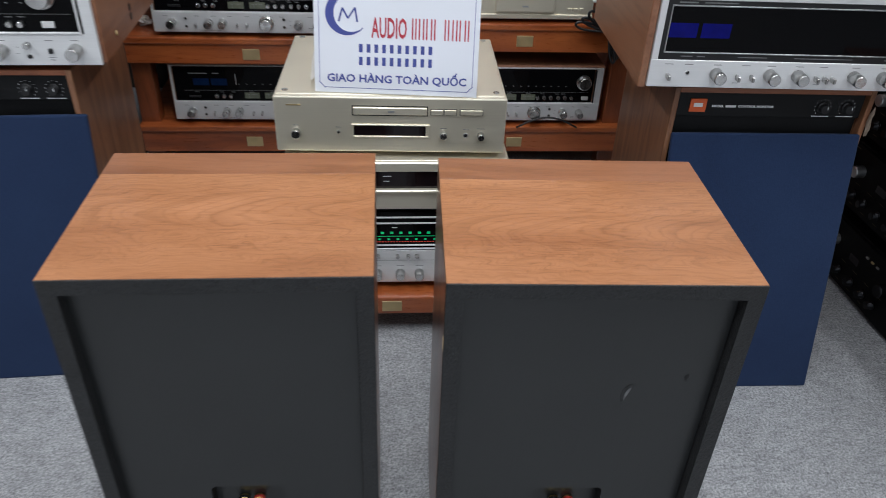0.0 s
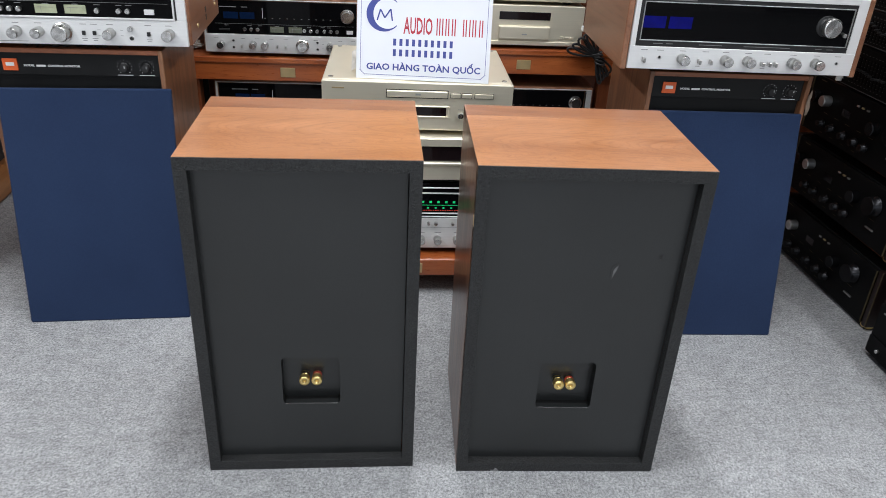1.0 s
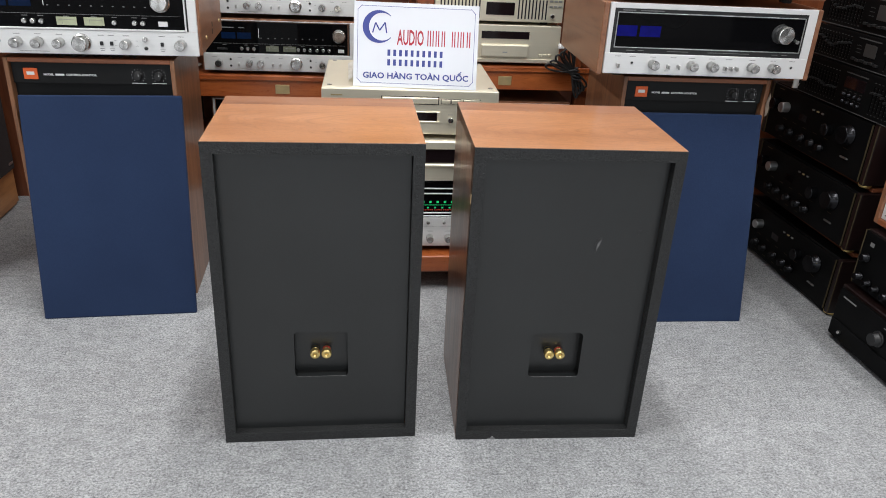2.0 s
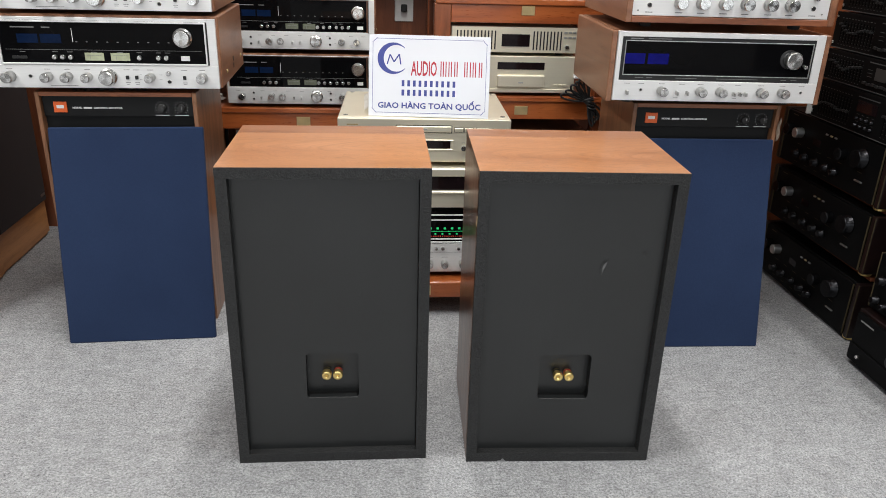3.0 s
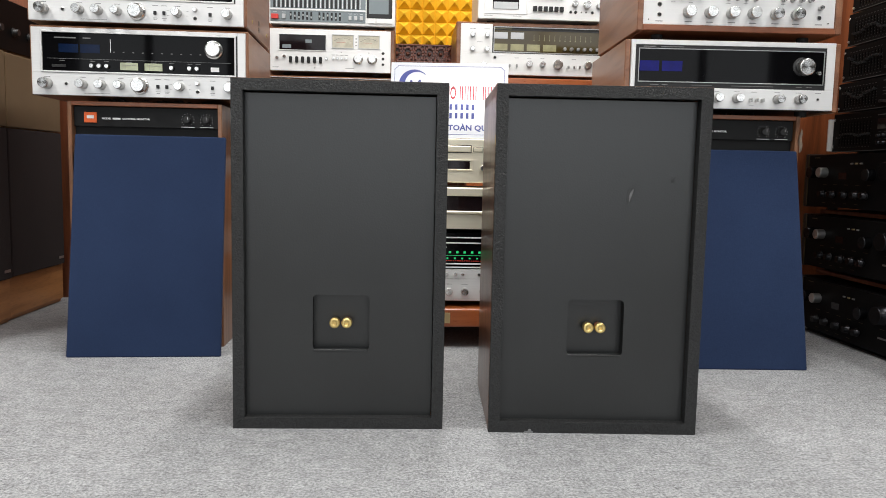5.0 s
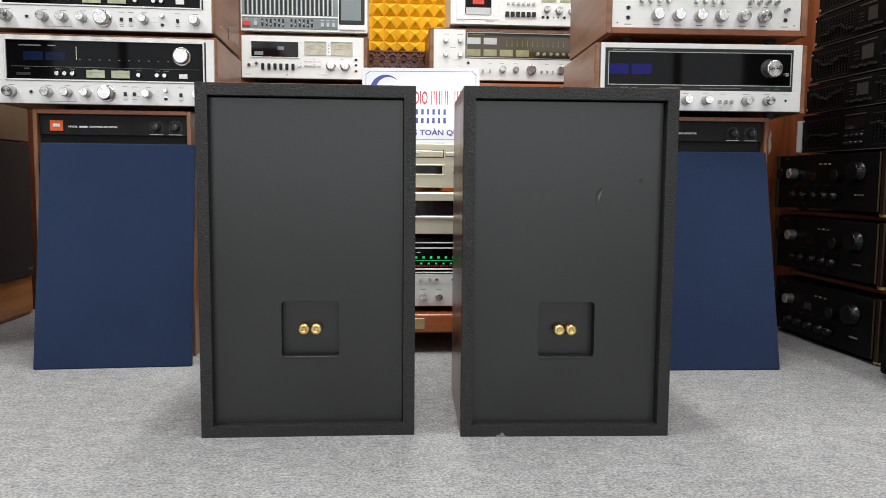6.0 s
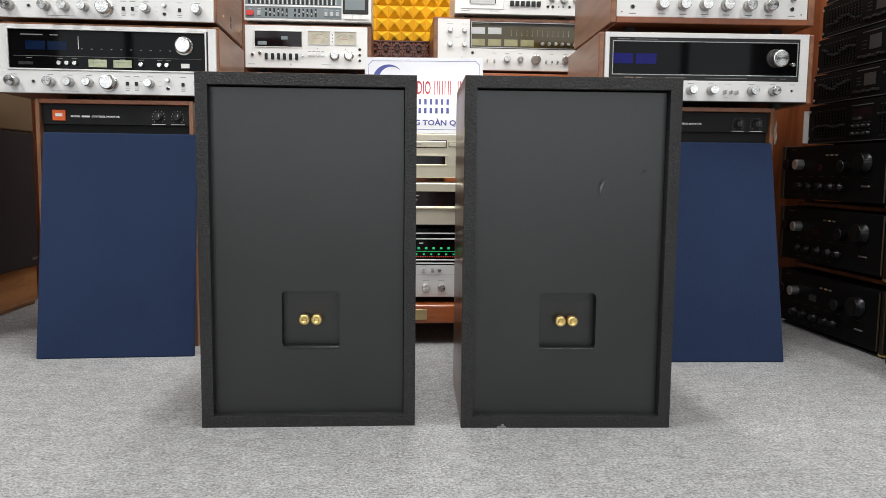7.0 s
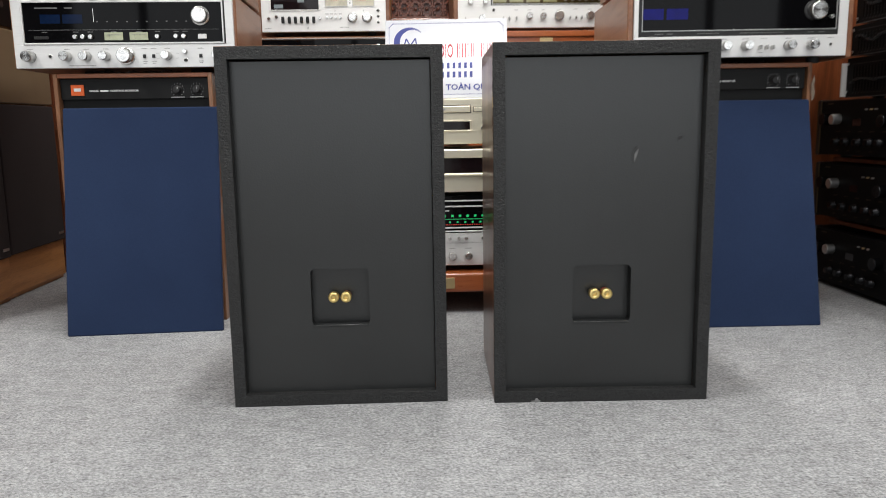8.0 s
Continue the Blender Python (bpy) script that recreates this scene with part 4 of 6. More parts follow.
def amplifier_wood(m, label):
    """An integrated amplifier in a wooden sleeve: knobs on a flat silver panel."""
    W, H, D, z0 = 0.458, 0.145, 0.40, 0.013
    dev = thing("integrated_amplifier", m, label, "amplifier")
    feet(dev, W, D)
    t = 0.014
    part("case_side", B(-W / 2 - t, -0.008, z0, -W / 2, D, z0 + H + 2 * t, bevel=0.0015), CASE_Y, dev)
    part("case_side", B(W / 2, -0.008, z0, W / 2 + t, D, z0 + H + 2 * t, bevel=0.0015), CASE_Y, dev)
    part("case_bottom", B(-W / 2, -0.008, z0, W / 2, D, z0 + t, bevel=0.0015), CASE_X, dev)
    part("case_top", B(-W / 2, -0.008, z0 + H + t, W / 2, D, z0 + H + 2 * t, bevel=0.0015), CASE_X, dev)
    part("front_panel", B(-W / 2 + 0.001, -0.002, z0 + t + 0.001, W / 2 - 0.001, D - 0.02, z0 + t + H - 0.001, bevel=0.0006), ALU, dev, "brushed aluminium front panel")
    X = lambda u: -W / 2 + u * W
    zb, y = z0 + t, -0.002
    for u in (0.236, 0.347, 0.460, 0.571, 0.688, 0.796):
        knob(dev, X(u), zb + 0.030, 0.0148, 0.022, "alu", turn=(u * 541) % 100 - 50, y=y)
        knob(dev, X(u) , zb + 0.105, 0.012, 0.020, "alu", turn=(u * 341) % 100 - 50, y=y)
    for g in (0.154, 0.44, 0.725):
        for i in range(4):
            knob(dev, X(g + 0.0465 * i), zb + 0.0635, 0.0058, 0.012, "alu", y=y)
    for u, z in ((0.085, 0.024), (0.085, 0.047), (0.915, 0.024)):
        jack(dev, X(u), zb + z, 0.0042).location.y = y
    knob(dev, X(0.917), zb + 0.046, 0.0056, 0.014, "alu", y=y)
    for u in (0.03, 0.965):
        jack(dev, X(u), zb + 0.012, 0.0014).location.y = y
    marks(dev, [(X(u), zb + 0.0085, 0.017, 0.0018) for u in (0.085, 0.236, 0.347, 0.46, 0.571, 0.688, 0.796, 0.915)]
          + [(X(u), zb + 0.053, 0.010, 0.0010) for u in (0.154, 0.245, 0.44, 0.53, 0.725, 0.81)], INK_GREY, y)
    return dev


receiver_wide(pose(0.664, 0.513, 0.600, 0, 0, -2.2), "silver-fronted receiver with blue-lit dial and wooden cheeks")
amplifier_wood(pose(0.672, 0.512, 0.777, 0, 0, -1.6), "silver integrated amplifier in a walnut sleeve, stacked on a receiver")


def film_sheet(m, width, seed, label):
    """A creased clear-grey packing film pressed under a device's front edge."""
    ob = thing("packing_film", m, label, "packing film", "packing film under receivers")
    rnd = random.Random(seed)
    bm = bmesh.new()
    n, rows = 44, 5
    grid = [[bm.verts.new((-width / 2 + width * i / n, 0.016 * j + 0.006 * rnd.random(), 0.0006 + 0.0085 * rnd.random() ** 1.6)) for j in range(rows)] for i in range(n + 1)]
    for i in range(n):
        for j in range(rows - 1):
            bm.faces.new((grid[i][j], grid[i + 1][j], grid[i + 1][j + 1], grid[i][j + 1]))
    bmesh.ops.solidify(bm, geom=bm.faces[:], thickness=0.0004)
    part("sheet", bm, FILM, ob)
    return ob


film_sheet(pose(-0.741, 0.606, 0.600, 0, 0, 1.6), 0.20, 3, "creased glossy packing film squeezed under a receiver")
film_sheet(pose(0.655, 0.548, 0.600, 0, 0, -2.2), 0.19, 8, "creased glossy packing film under a wooden-cheeked receiver")


# ---------------------------------------------------------------- the stack between the loudspeakers
def low_rack():
    r = thing("low_hifi_stand", pose(0, 0.60, 0), "low red-brown wooden hi-fi stand with a small brass plate", "hi-fi stand")
    part("board", B(-0.28, 0.0, 0.056, 0.28, 0.44, 0.104, bevel=0.006, seg=3), SHELF_X, r, "thick polished wooden board")
    for x in (-0.25, 0.21):
        for y in (0.06, 0.36):
            part("leg", B(x, y, 0, x + 0.04, y + 0.04, 0.056, bevel=0.002), BLACK, r)
    small_box(r, "brass_plate", -0.012, 0.080, 0.042, 0.027, 0.0015, BRASS)
    return r


low_rack()


def stack_receiver():
    """A receiver with a green-lit scale; only its middle shows between the loudspeakers."""
    W, H, D, z0 = 0.44, 0.177, 0.35, 0.014
    dev = thing("stereo_receiver", pose(0, 0.636, 0.104), "silver receiver with green-lit tuning scale on a low stand", "receiver")
    feet(dev, W, D, h=0.014)
    part("case", B(-W / 2, 0.006, z0, W / 2, D, z0 + H, bevel=0.002), BLACK, dev)
    part("front_panel", B(-W / 2, -0.003, z0 + 0.001, W / 2, 0.006, z0 + 0.083, bevel=0.0008), ALU, dev, "brushed aluminium front panel")
    part("dial_glass", B(-W / 2, -0.002, z0 + 0.0835, W / 2, 0.0055, z0 + H - 0.001), GLASS, dev, "black glass tuning dial")
    for z in (0.0875, 0.0965, 0.150, 0.164):
        part("trim_bar", B(-W / 2, -0.0045, z0 + z - 0.0016, W / 2, -0.0018, z0 + z + 0.0016, bevel=0.0004), ALU, dev)
    bm, bm2, bm3 = bmesh.new(), bmesh.new(), bmesh.new()
    for i in range(19):
        x = -0.17 + 0.019 * i
        box(bm, x - 0.0030 + 0.006, -0.0024, z0 + 0.1235, x + 0.0032 + 0.006, -0.0019, z0 + 0.1290)
        box(bm, x - 0.0024, -0.0024, z0 + 0.1085, x + 0.0024, -0.0019, z0 + 0.1125)
    box(bm, -0.175, -0.0023, z0 + 0.1175, 0.175, -0.0019, z0 + 0.1186)
    for i in range(60):
        x = -0.175 + 0.0058 * i
        box(bm2, x - 0.0017, -0.0024, z0 + 0.1035, x + 0.0017, -0.0019, z0 + 0.1050)
    part("green_scale", bm, GREEN_GLOW, dev, "green-lit scale figures as plain blocks")
    part("red_scale", bm2, RED_GLOW, dev)
    small_box(dev, "dial_pointer", -0.006, z0 + 0.139, 0.010, 0.002, 0.0006, INK_WHITE, y=-0.002, bevel=0.0001)
    for i in range(9):
        knob(dev, -0.16 + 0.0206 * i * 2 - 0.0045, z0 + 0.070, 0.0044, 0.008, "alu", y=-0.003)
    for x in (0.023, 0.040):
        knob(dev, x, z0 + 0.070, 0.0044, 0.008, "alu", y=-0.003)
    for x in (-0.15, -0.095, -0.042, 0.006, 0.0465, 0.095, 0.15):
        knob(dev, x, z0 + 0.026, 0.0108, 0.018, "alu", turn=x * 300, y=-0.003)
    marks(dev, [(x, z0 + 0.044, 0.016, 0.001) for x in (-0.15, -0.095, -0.042, 0.006, 0.0465, 0.095, 0.15)] + [(0, z0 + 0.058, 0.38, 0.0005)], INK_GREY, -0.003)
    return dev


def stack_deck():
    W, H, D, z0 = 0.44, 0.105, 0.33, 0.006
    dev = thing("tape_deck", pose(0, 0.632, 0.2985), "champagne-silver deck with a long dark window, stacked on a receiver", "tape deck")
    feet(dev, W, D, h=0.006)
    part("case", B(-W / 2, 0.006, z0, W / 2, D, z0 + H - 0.001, bevel=0.002), CHAMPAGNE, dev)
    part("lower_panel", B(-W / 2, -0.004, z0, W / 2, 0.006, z0 + 0.038, bevel=0.001), CHAMPAGNE, dev)
    part("window_sill", B(-W / 2, -0.010, z0 + 0.0385, W / 2, 0.004, z0 + 0.046, bevel=0.002), CHAMPAGNE, dev)
    part("display_window", B(-W / 2, 0.0, z0 + 0.0462, W / 2, 0.006, z0 + 0.0835), SMOKE, dev, "long smoked display window")
    part("upper_panel", B(-W / 2, -0.005, z0 + 0.0838, W / 2, 0.006, z0 + H, bevel=0.0025), CHAMPAGNE, dev)
    marks(dev, [(-0.02, z0 + 0.073, 0.016, 0.0012), (-0.022, z0 + 0.062, 0.012, 0.001)], INK_WHITE, 0.0)
    return dev


stack_receiver()
stack_deck()


def disc_player():
    """A heavy champagne disc player with a drawer above its display."""
    W, H, D, z0 = 0.438, 0.112, 0.345, 0.013
    dev = thing("disc_player", pose(-0.012, 0.650, 0.4085, 0, 0, -1.5), "champagne-gold disc player on top of the stack", "disc player")
    for x in (-0.17, 0.17):
        for y in (0.05, 0.29):
            part("foot", lathe(bmesh.new(), [(0.026, 0), (0.029, 0.003), (0.029, z0)], 24, (x, y, 0), "z"), CHAMPAGNE, dev)
    part("case", B(-W / 2, 0.012, z0, W / 2, D, z0 + H, bevel=0.004, seg=2), CHAMPAGNE, dev)
    part("front_panel", B(-W / 2, 0.0, z0, W / 2, 0.012, z0 + H - 0.0005, bevel=0.0025, seg=2), CHAMPAGNE, dev, "thick champagne aluminium fascia")
    tray = part("disc_drawer", B(-0.071, -0.004, 0.091, 0.067, 0.001, 0.106, bevel=0.0012), CHAMPAGNE, dev)
    small_box(tray, "drawer_bar", 0.0, 0.0985, 0.012, 0.004, 0.0006, ALU_DARK, y=-0.004, bevel=0.0001)
    part("drawer_recess", frame_bm(-0.0735, 0.0885, 0.0695, 0.1085, 0.0018, -0.0006, 0.002), BLACK, dev)
    part("display_window", B(-0.071, -0.0006, 0.048, 0.066, 0.002, 0.068), SMOKE, dev, "dark violet-brown display window")
    part("display_bezel", frame_bm(-0.0745, 0.0445, 0.0735, 0.0715, 0.0028, -0.003, 0.001, 0.0008), CHAMPAGNE, dev)
    for x, w in ((0.0865, 0.022), (0.112, 0.022), (0.152, 0.042)):
        small_box(dev, "button_recess", x, 0.0975, w + 0.0025, 0.0125, 0.0006, BLACK, bevel=0.0001)
        small_box(dev, "push_button", x, 0.0975, w, 0.0098, 0.0034, CHAMPAGNE)
    knob(dev, -0.18, 0.052, 0.0095, 0.012, "alu")
    knob(dev, 0.100, 0.051, 0.0078, 0.010, "alu")
    jack(dev, 0.143, 0.050, 0.0036)
    knob(dev, 0.172, 0.051, 0.0072, 0.014, "alu")
    knob(dev, -0.100, 0.055, 0.0035, 0.004, "alu")
    marks(dev, [(-0.18, 0.067, 0.010, 0.001), (-0.1, 0.064, 0.010, 0.001), (0.1, 0.064, 0.012, 0.001), (0.143, 0.062, 0.012, 0.001), (0.172, 0.064, 0.014, 0.001)], INK_GREY, 0.0)
    small_box(dev, "name_bar", -0.182, 0.108, 0.028, 0.003, 0.0006, BRASS, bevel=0.0001)
    for x in (-0.20, 0.20):
        for y in (0.03, 0.33):
            part("lid_screw", lathe(bmesh.new(), [(0.006, 0), (0.006, 0.0016), (0.004, 0.002)], 14, (x, y, z0 + H), "z"), KNOB_RIM, dev)
    return dev


disc_player()


def shop_sign():
    """A printed sheet held upright by a strut; letters too private to copy are plain bars."""
    W, H = 0.303, 0.200
    s = thing("counter_sign", pose(-0.003, 0.662, 0.5345, 0, 0, -5.0) @ pose(0, 0, 0, -13.5, 0, 0), "white printed sign with blue and red lettering on a disc player", "sign")
    part("sheet", B(-W / 2, 0, 0, W / 2, 0.003, H, bevel=0.0006), SHEET, s)
    strut = bmesh.new()
    box(strut, -0.03, 0.003, 0.12, 0.03, 0.006, 0.19)
    box(strut, -0.02, 0.004, 0.0, 0.02, 0.0065, 0.13)
    part("strut", strut, WHITE, s)
    # clipped border line
    bm = bmesh.new()
    x1, z0, z1, c, w = W / 2 - 0.009, 0.009, H - 0.009, 0.010, 0.0010
    box(bm, -x1 + c, -0.0004, z0, x1 - c, 0.0002, z0 + w)
    box(bm, -x1 + c, -0.0004, z1 - w, x1 - c, 0.0002, z1)
    box(bm, -x1, -0.0004, z0 + c, -x1 + w, 0.0002, z1 - c)
    box(bm, x1 - w, -0.0004, z0 + c, x1, 0.0002, z1 - c)
    for sx, sz in ((-1, 0), (1, 0), (-1, 1), (1, 1)):
        for k in range(6):
            px = sx * (x1 - c + c * k / 5.0 - 0.0002)
            pz = (z0 + c * k / 5.0) if sz == 0 else (z1 - c + c * (1 - k / 5.0))
            box(bm, px - 0.0011, -0.0004, pz - 0.0009, px + 0.0011, 0.0002, pz + 0.0009)
    part("border_line", bm, INK_BLUE, s)
    # emblem: a crescent open to one side and a folded stroke
    bm = bmesh.new()
    cx, cz, R = -0.091, 0.1425, 0.0385
    ring = []
    N = 40
    for k in range(N + 1):
        a = radians(42 + 278 * k / N)
        th = 0.0016 + 0.0135 * math.sin(math.pi * k / N) ** 1.4
        ring.append([bm.verts.new((cx + (R - d) * math.cos(a) * 1.02, yy, cz + (R - d) * math.sin(a))) for d in (0.0, th) for yy in (-0.0005, 0.0001)])
    for p, q in zip(ring, ring[1:]):
        bm.faces.new((p[0], q[0], q[2], p[2]))
        bm.faces.new((p[1], p[0], q[0], q[1]))
        bm.faces.new((p[2], p[3], q[3], q[2]))
    for (ax, az), (bx, bz) in (((-0.106, 0.128), (-0.099, 0.152)), ((-0.099, 0.152), (-0.089, 0.134)), ((-0.089, 0.134), (-0.076, 0.153)), ((-0.076, 0.153), (-0.072, 0.128))):
        d = Vector((bx - ax, 0, bz - az)).normalized()
        nrm = Vector((d.z, 0, -d.x)) * 0.0016
        vs = [bm.verts.new(Vector((px, -0.0006, pz)) + sg * nrm) for px, pz, sg in ((ax, az, 1), (bx, bz, 1), (bx, bz, -1), (ax, az, -1))]
        bm.faces.new(vs)
    bmesh.ops.recalc_face_normals(bm, faces=bm.faces)
    part("emblem", bm, INK_BLUE, s, "blue crescent emblem")

    def line(body, x, z, width, height, mat, bold):
        me = fit_width(letters(body, 0.02, bold), width, height)
        me.materials.append(mat)
        ob = part("lettering", me, None, s)
        ob.matrix_basis = pose(x, -0.0004, z)

    line("AUDIO", -0.0465, 0.1010, 0.065, 0.037, INK_RED, 0.0004)
    line("GIAO HÀNG TOÀN QUỐC", -0.128, 0.0175, 0.259, 0.0255, INK_BLUE, 0.0005)
    for x in (0.0275, 0.0400, 0.0475, 0.0620, 0.0870, 0.1010, 0.1080, 0.1235):
        w = 0.0030 if x in (0.0400, 0.1010) else 0.0088
        for k in ((0.0, 0.0026), (0.0060, 0.0086)) if w > 0.005 else ((0.0, 0.0026),):
            part("name_bar", B(x + k[0], -0.0005, 0.1010, x + k[1], 0.0001, 0.1380), INK_RED, s)
    for zz in (0.0745, 0.0515):
        for k in range(10):
            small_box(s, "number_bar", -0.0655 + k * 0.0142, zz + 0.0078, 0.0068, 0.0150, 0.0005, INK_BLUE, bevel=0.0001)
    return s


shop_sign()
paper = thing("folded_paper", pose(-0.165, 0.72, 0.5345, 0, 0, 12), "creased white paper behind the sign", "paper")
bm = bmesh.new()
grid = [[bm.verts.new((0.012 * i + 0.004 * j, 0.02 * j, 0.004 + 0.010 * abs(math.sin(0.9 * i + 0.5 * j)) + 0.0025 * j)) for j in range(7)] for i in range(7)]
for i in range(6):
    for j in range(6):
        bm.faces.new((grid[i][j], grid[i + 1][j], grid[i + 1][j + 1], grid[i][j + 1]))
bmesh.ops.solidify(bm, geom=bm.faces[:], thickness=0.0012)
part("sheet", bm, PAPER, paper)


# ---------------------------------------------------------------- the wooden shelves along the back
def shelf_unit(name, m, x0, x1, boards, label, post_w=0.055, height=0.6, depth=0.45, lip=0.018):
    """Boards with a deep front rail, a brass plate on each, and square posts; boards: (top, rail depth, plate x)."""
    u = thing(name, m, label, "shelf unit", "wooden hi-fi shelves")
    for top, rail, px in boards:
        part("shelf_board", B(x0, -0.004, top - lip, x1, depth, top, bevel=0.003, seg=2), SHELF_X, u)
        r = part("front_rail", B(x0 + 0.004, 0.002, top - rail, x1 - 0.004, 0.024, top - lip, bevel=0.001), SHELF_X, u)
        small_box(r, "brass_plate", px, top - lip - (rail - lip) * 0.5, 0.046, 0.030, 0.002, BRASS, y=0.002)
    for x in (x0, x1 - post_w):
        for y in (0.0265, depth - post_w):
            part("post", B(x + 0.002, y, 0, x + post_w, y + post_w - 0.004, height, bevel=0.002), SHELF_Z, u)
    return u


shelf_unit("wooden_shelf_unit", pose(0, 1.350, 0), -0.72, -0.10, [(0.407, 0.073, -0.384), (0.151, 0.082, -0.40)], "red-brown polished wooden shelves with brass plates, holding receivers", height=0.39)
shelf_unit("wooden_shelf_unit", pose(0, 1.350, 0), 0.10, 0.68, [(0.455, 0.079, 0.364), (0.151, 0.082, 0.36)], "red-brown polished wooden shelves with brass plates, holding disc players", height=0.44)
u = thing("shelf_riser", pose(0, 1.352, 0.455), "red-brown wooden riser shelf with a brass plate above disc players", "shelf riser", "wooden hi-fi shelves")
part("shelf_board", B(0.06, -0.004, 0.300, 0.68, 0.42, 0.320, bevel=0.003, seg=2), SHELF_X, u)
r = part("front_rail", B(0.112, 0.002, 0.242, 0.676, 0.022, 0.2995, bevel=0.001), SHELF_X, u)
small_box(r, "brass_plate", 0.367, 0.283, 0.044, 0.030, 0.002, BRASS, y=0.002)
for x in (0.056, 0.62):
    for y in (0.0, 0.36):
        part("post", B(x, y, 0, x + 0.055, y + 0.05, 0.2995, bevel=0.002), SHELF_Z, u)

# receivers on the left shelves
r2 = receiver(pose(-0.387, 1.362, 0.407, 0, 0, 0), "silver receiver with black dial on a wooden shelf", W=0.488, H=0.160, wood_edge=0.005, panel=ALU_MID, dim=True)
r1 = copy_thing(r2, pose(-0.385, 1.366, 0.588))
tagged(r1, "silver receiver with black dial and walnut case, stacked on another")
r3 = copy_thing(r2, pose(-0.372, 1.372, 0.151))
tagged(r3, "silver receiver with black dial under a wooden shelf")
r4 = copy_thing(r2, pose(0.362, 1.372, 0.151))
tagged(r4, "silver receiver with black dial on the lower wooden shelf")


def meter_deck():
    """A cassette deck with two pointer meters."""
    W, H, D, z0 = 0.410, 0.140, 0.28, 0.008
    dev = thing("cassette_deck", pose(-0.372, 1.368, 0.7735), "white-silver cassette deck with two pointer meters", "cassette deck")
    feet(dev, W, D, h=0.008)
    part("case", B(-W / 2 - 0.012, 0.008, z0, W / 2 + 0.014, D, z0 + H + 0.006, bevel=0.003), CASE_Y, dev, "walnut case")
    part("front_panel", B(-W / 2, -0.003, z0, W / 2, 0.0085, z0 + H, bevel=0.001), WHITE_ALU, dev, "satin white-silver front panel")
    X = lambda u: -W / 2 + u * W
    Z = lambda v: z0 + H * (1 - v)
    y = -0.003
    part("cassette_window", B(X(0.08), y - 0.001, Z(0.50), X(0.46), y + 0.002, Z(0.14)), SMOKE, dev, "black cassette window")
    part("window_bezel", frame_bm(X(0.07), Z(0.52), X(0.47), Z(0.12), 0.0028, y - 0.003, y + 0.001, 0.0006), WHITE_ALU, dev)
    small_box(dev, "cassette_hub", X(0.32), Z(0.29), 0.022, 0.012, 0.0016, STEEL_BLUE, y=y)
    small_box(dev, "cassette_label", X(0.14), Z(0.42), 0.030, 0.012, 0.0014, STEEL_BLUE, y=y)
    for a, b in ((0.516, 0.688), (0.735, 0.905)):
        mtr = small_box(dev, "level_meter", X((a + b) / 2), Z(0.275), W * (b - a), 0.042, 0.001, METER_WARM, y=y, bevel=0.0002)
        bm = frame_bm(-W * (b - a) / 2 - 0.002, -0.023, W * (b - a) / 2 + 0.002, 0.023, 0.002, -0.003, 0.0)
        part("meter_bezel", bm, ALU_DARK, mtr)
        bm = bmesh.new()
        for k in range(9):
            ang = radians(-40 + 10 * k)
            px, pz = 0.042 * math.sin(ang), -0.030 + 0.042 * math.cos(ang)
            box(bm, px - 0.0028, -0.0014, pz - 0.0007, px + 0.0028, -0.0009, pz + 0.0007)
        part("meter_scale", bm, INK_RED if a > 2 else INK_GREY, mtr)
        small_box(mtr, "meter_needle", -0.006, -0.003, 0.03, 0.0008, 0.0015, INK_RED, bevel=0.0001)
    knob(dev, X(0.73), Z(0.69), 0.0138, 0.018, "skirt", turn=-30, y=y)
    knob(dev, X(0.847), Z(0.69), 0.0138, 0.018, "skirt", turn=20, y=y)
    for u in (0.172, 0.223, 0.272, 0.320, 0.369, 0.419):
        small_box(dev, "piano_key", X(u), Z(0.735), 0.010, 0.021, 0.009, BLACK, y=y, bevel=0.002)
    for u, v in ((0.06, 0.70), (0.12, 0.66), (0.468, 0.70)):
        knob(dev, X(u), Z(v), 0.0055, 0.008, "alu", y=y)
    for u in (0.524, 0.56, 0.596, 0.632):
        knob(dev, X(u), Z(0.685), 0.0045, 0.008, "alu", y=y)
        small_box(dev, "index_bar", X(u), Z(0.60), 0.011, 0.0016, 0.0008, INK_GREY, y=y, bevel=0.0001)
    for v in (0.53, 0.665, 0.80):
        jack(dev, X(0.937), Z(v), 0.004).location.y = y
    small_box(dev, "counter_button", X(0.37), Z(0.915), 0.006, 0.006, 0.001, ALU_DARK, y=y)
    marks(dev, [(X(0.05), Z(0.92), 0.022, 0.0014), (X(0.66), Z(0.91), 0.03, 0.0014), (X(0.59), Z(0.53), 0.003, 0.003), (X(0.82), Z(0.53), 0.003, 0.003),
                (X(0.712), Z(0.2), 0.004, 0.004), (X(0.712), Z(0.28), 0.004, 0.004), (X(0.712), Z(0.36), 0.004, 0.004)], INK_GREY, y)
    return dev


meter_deck()


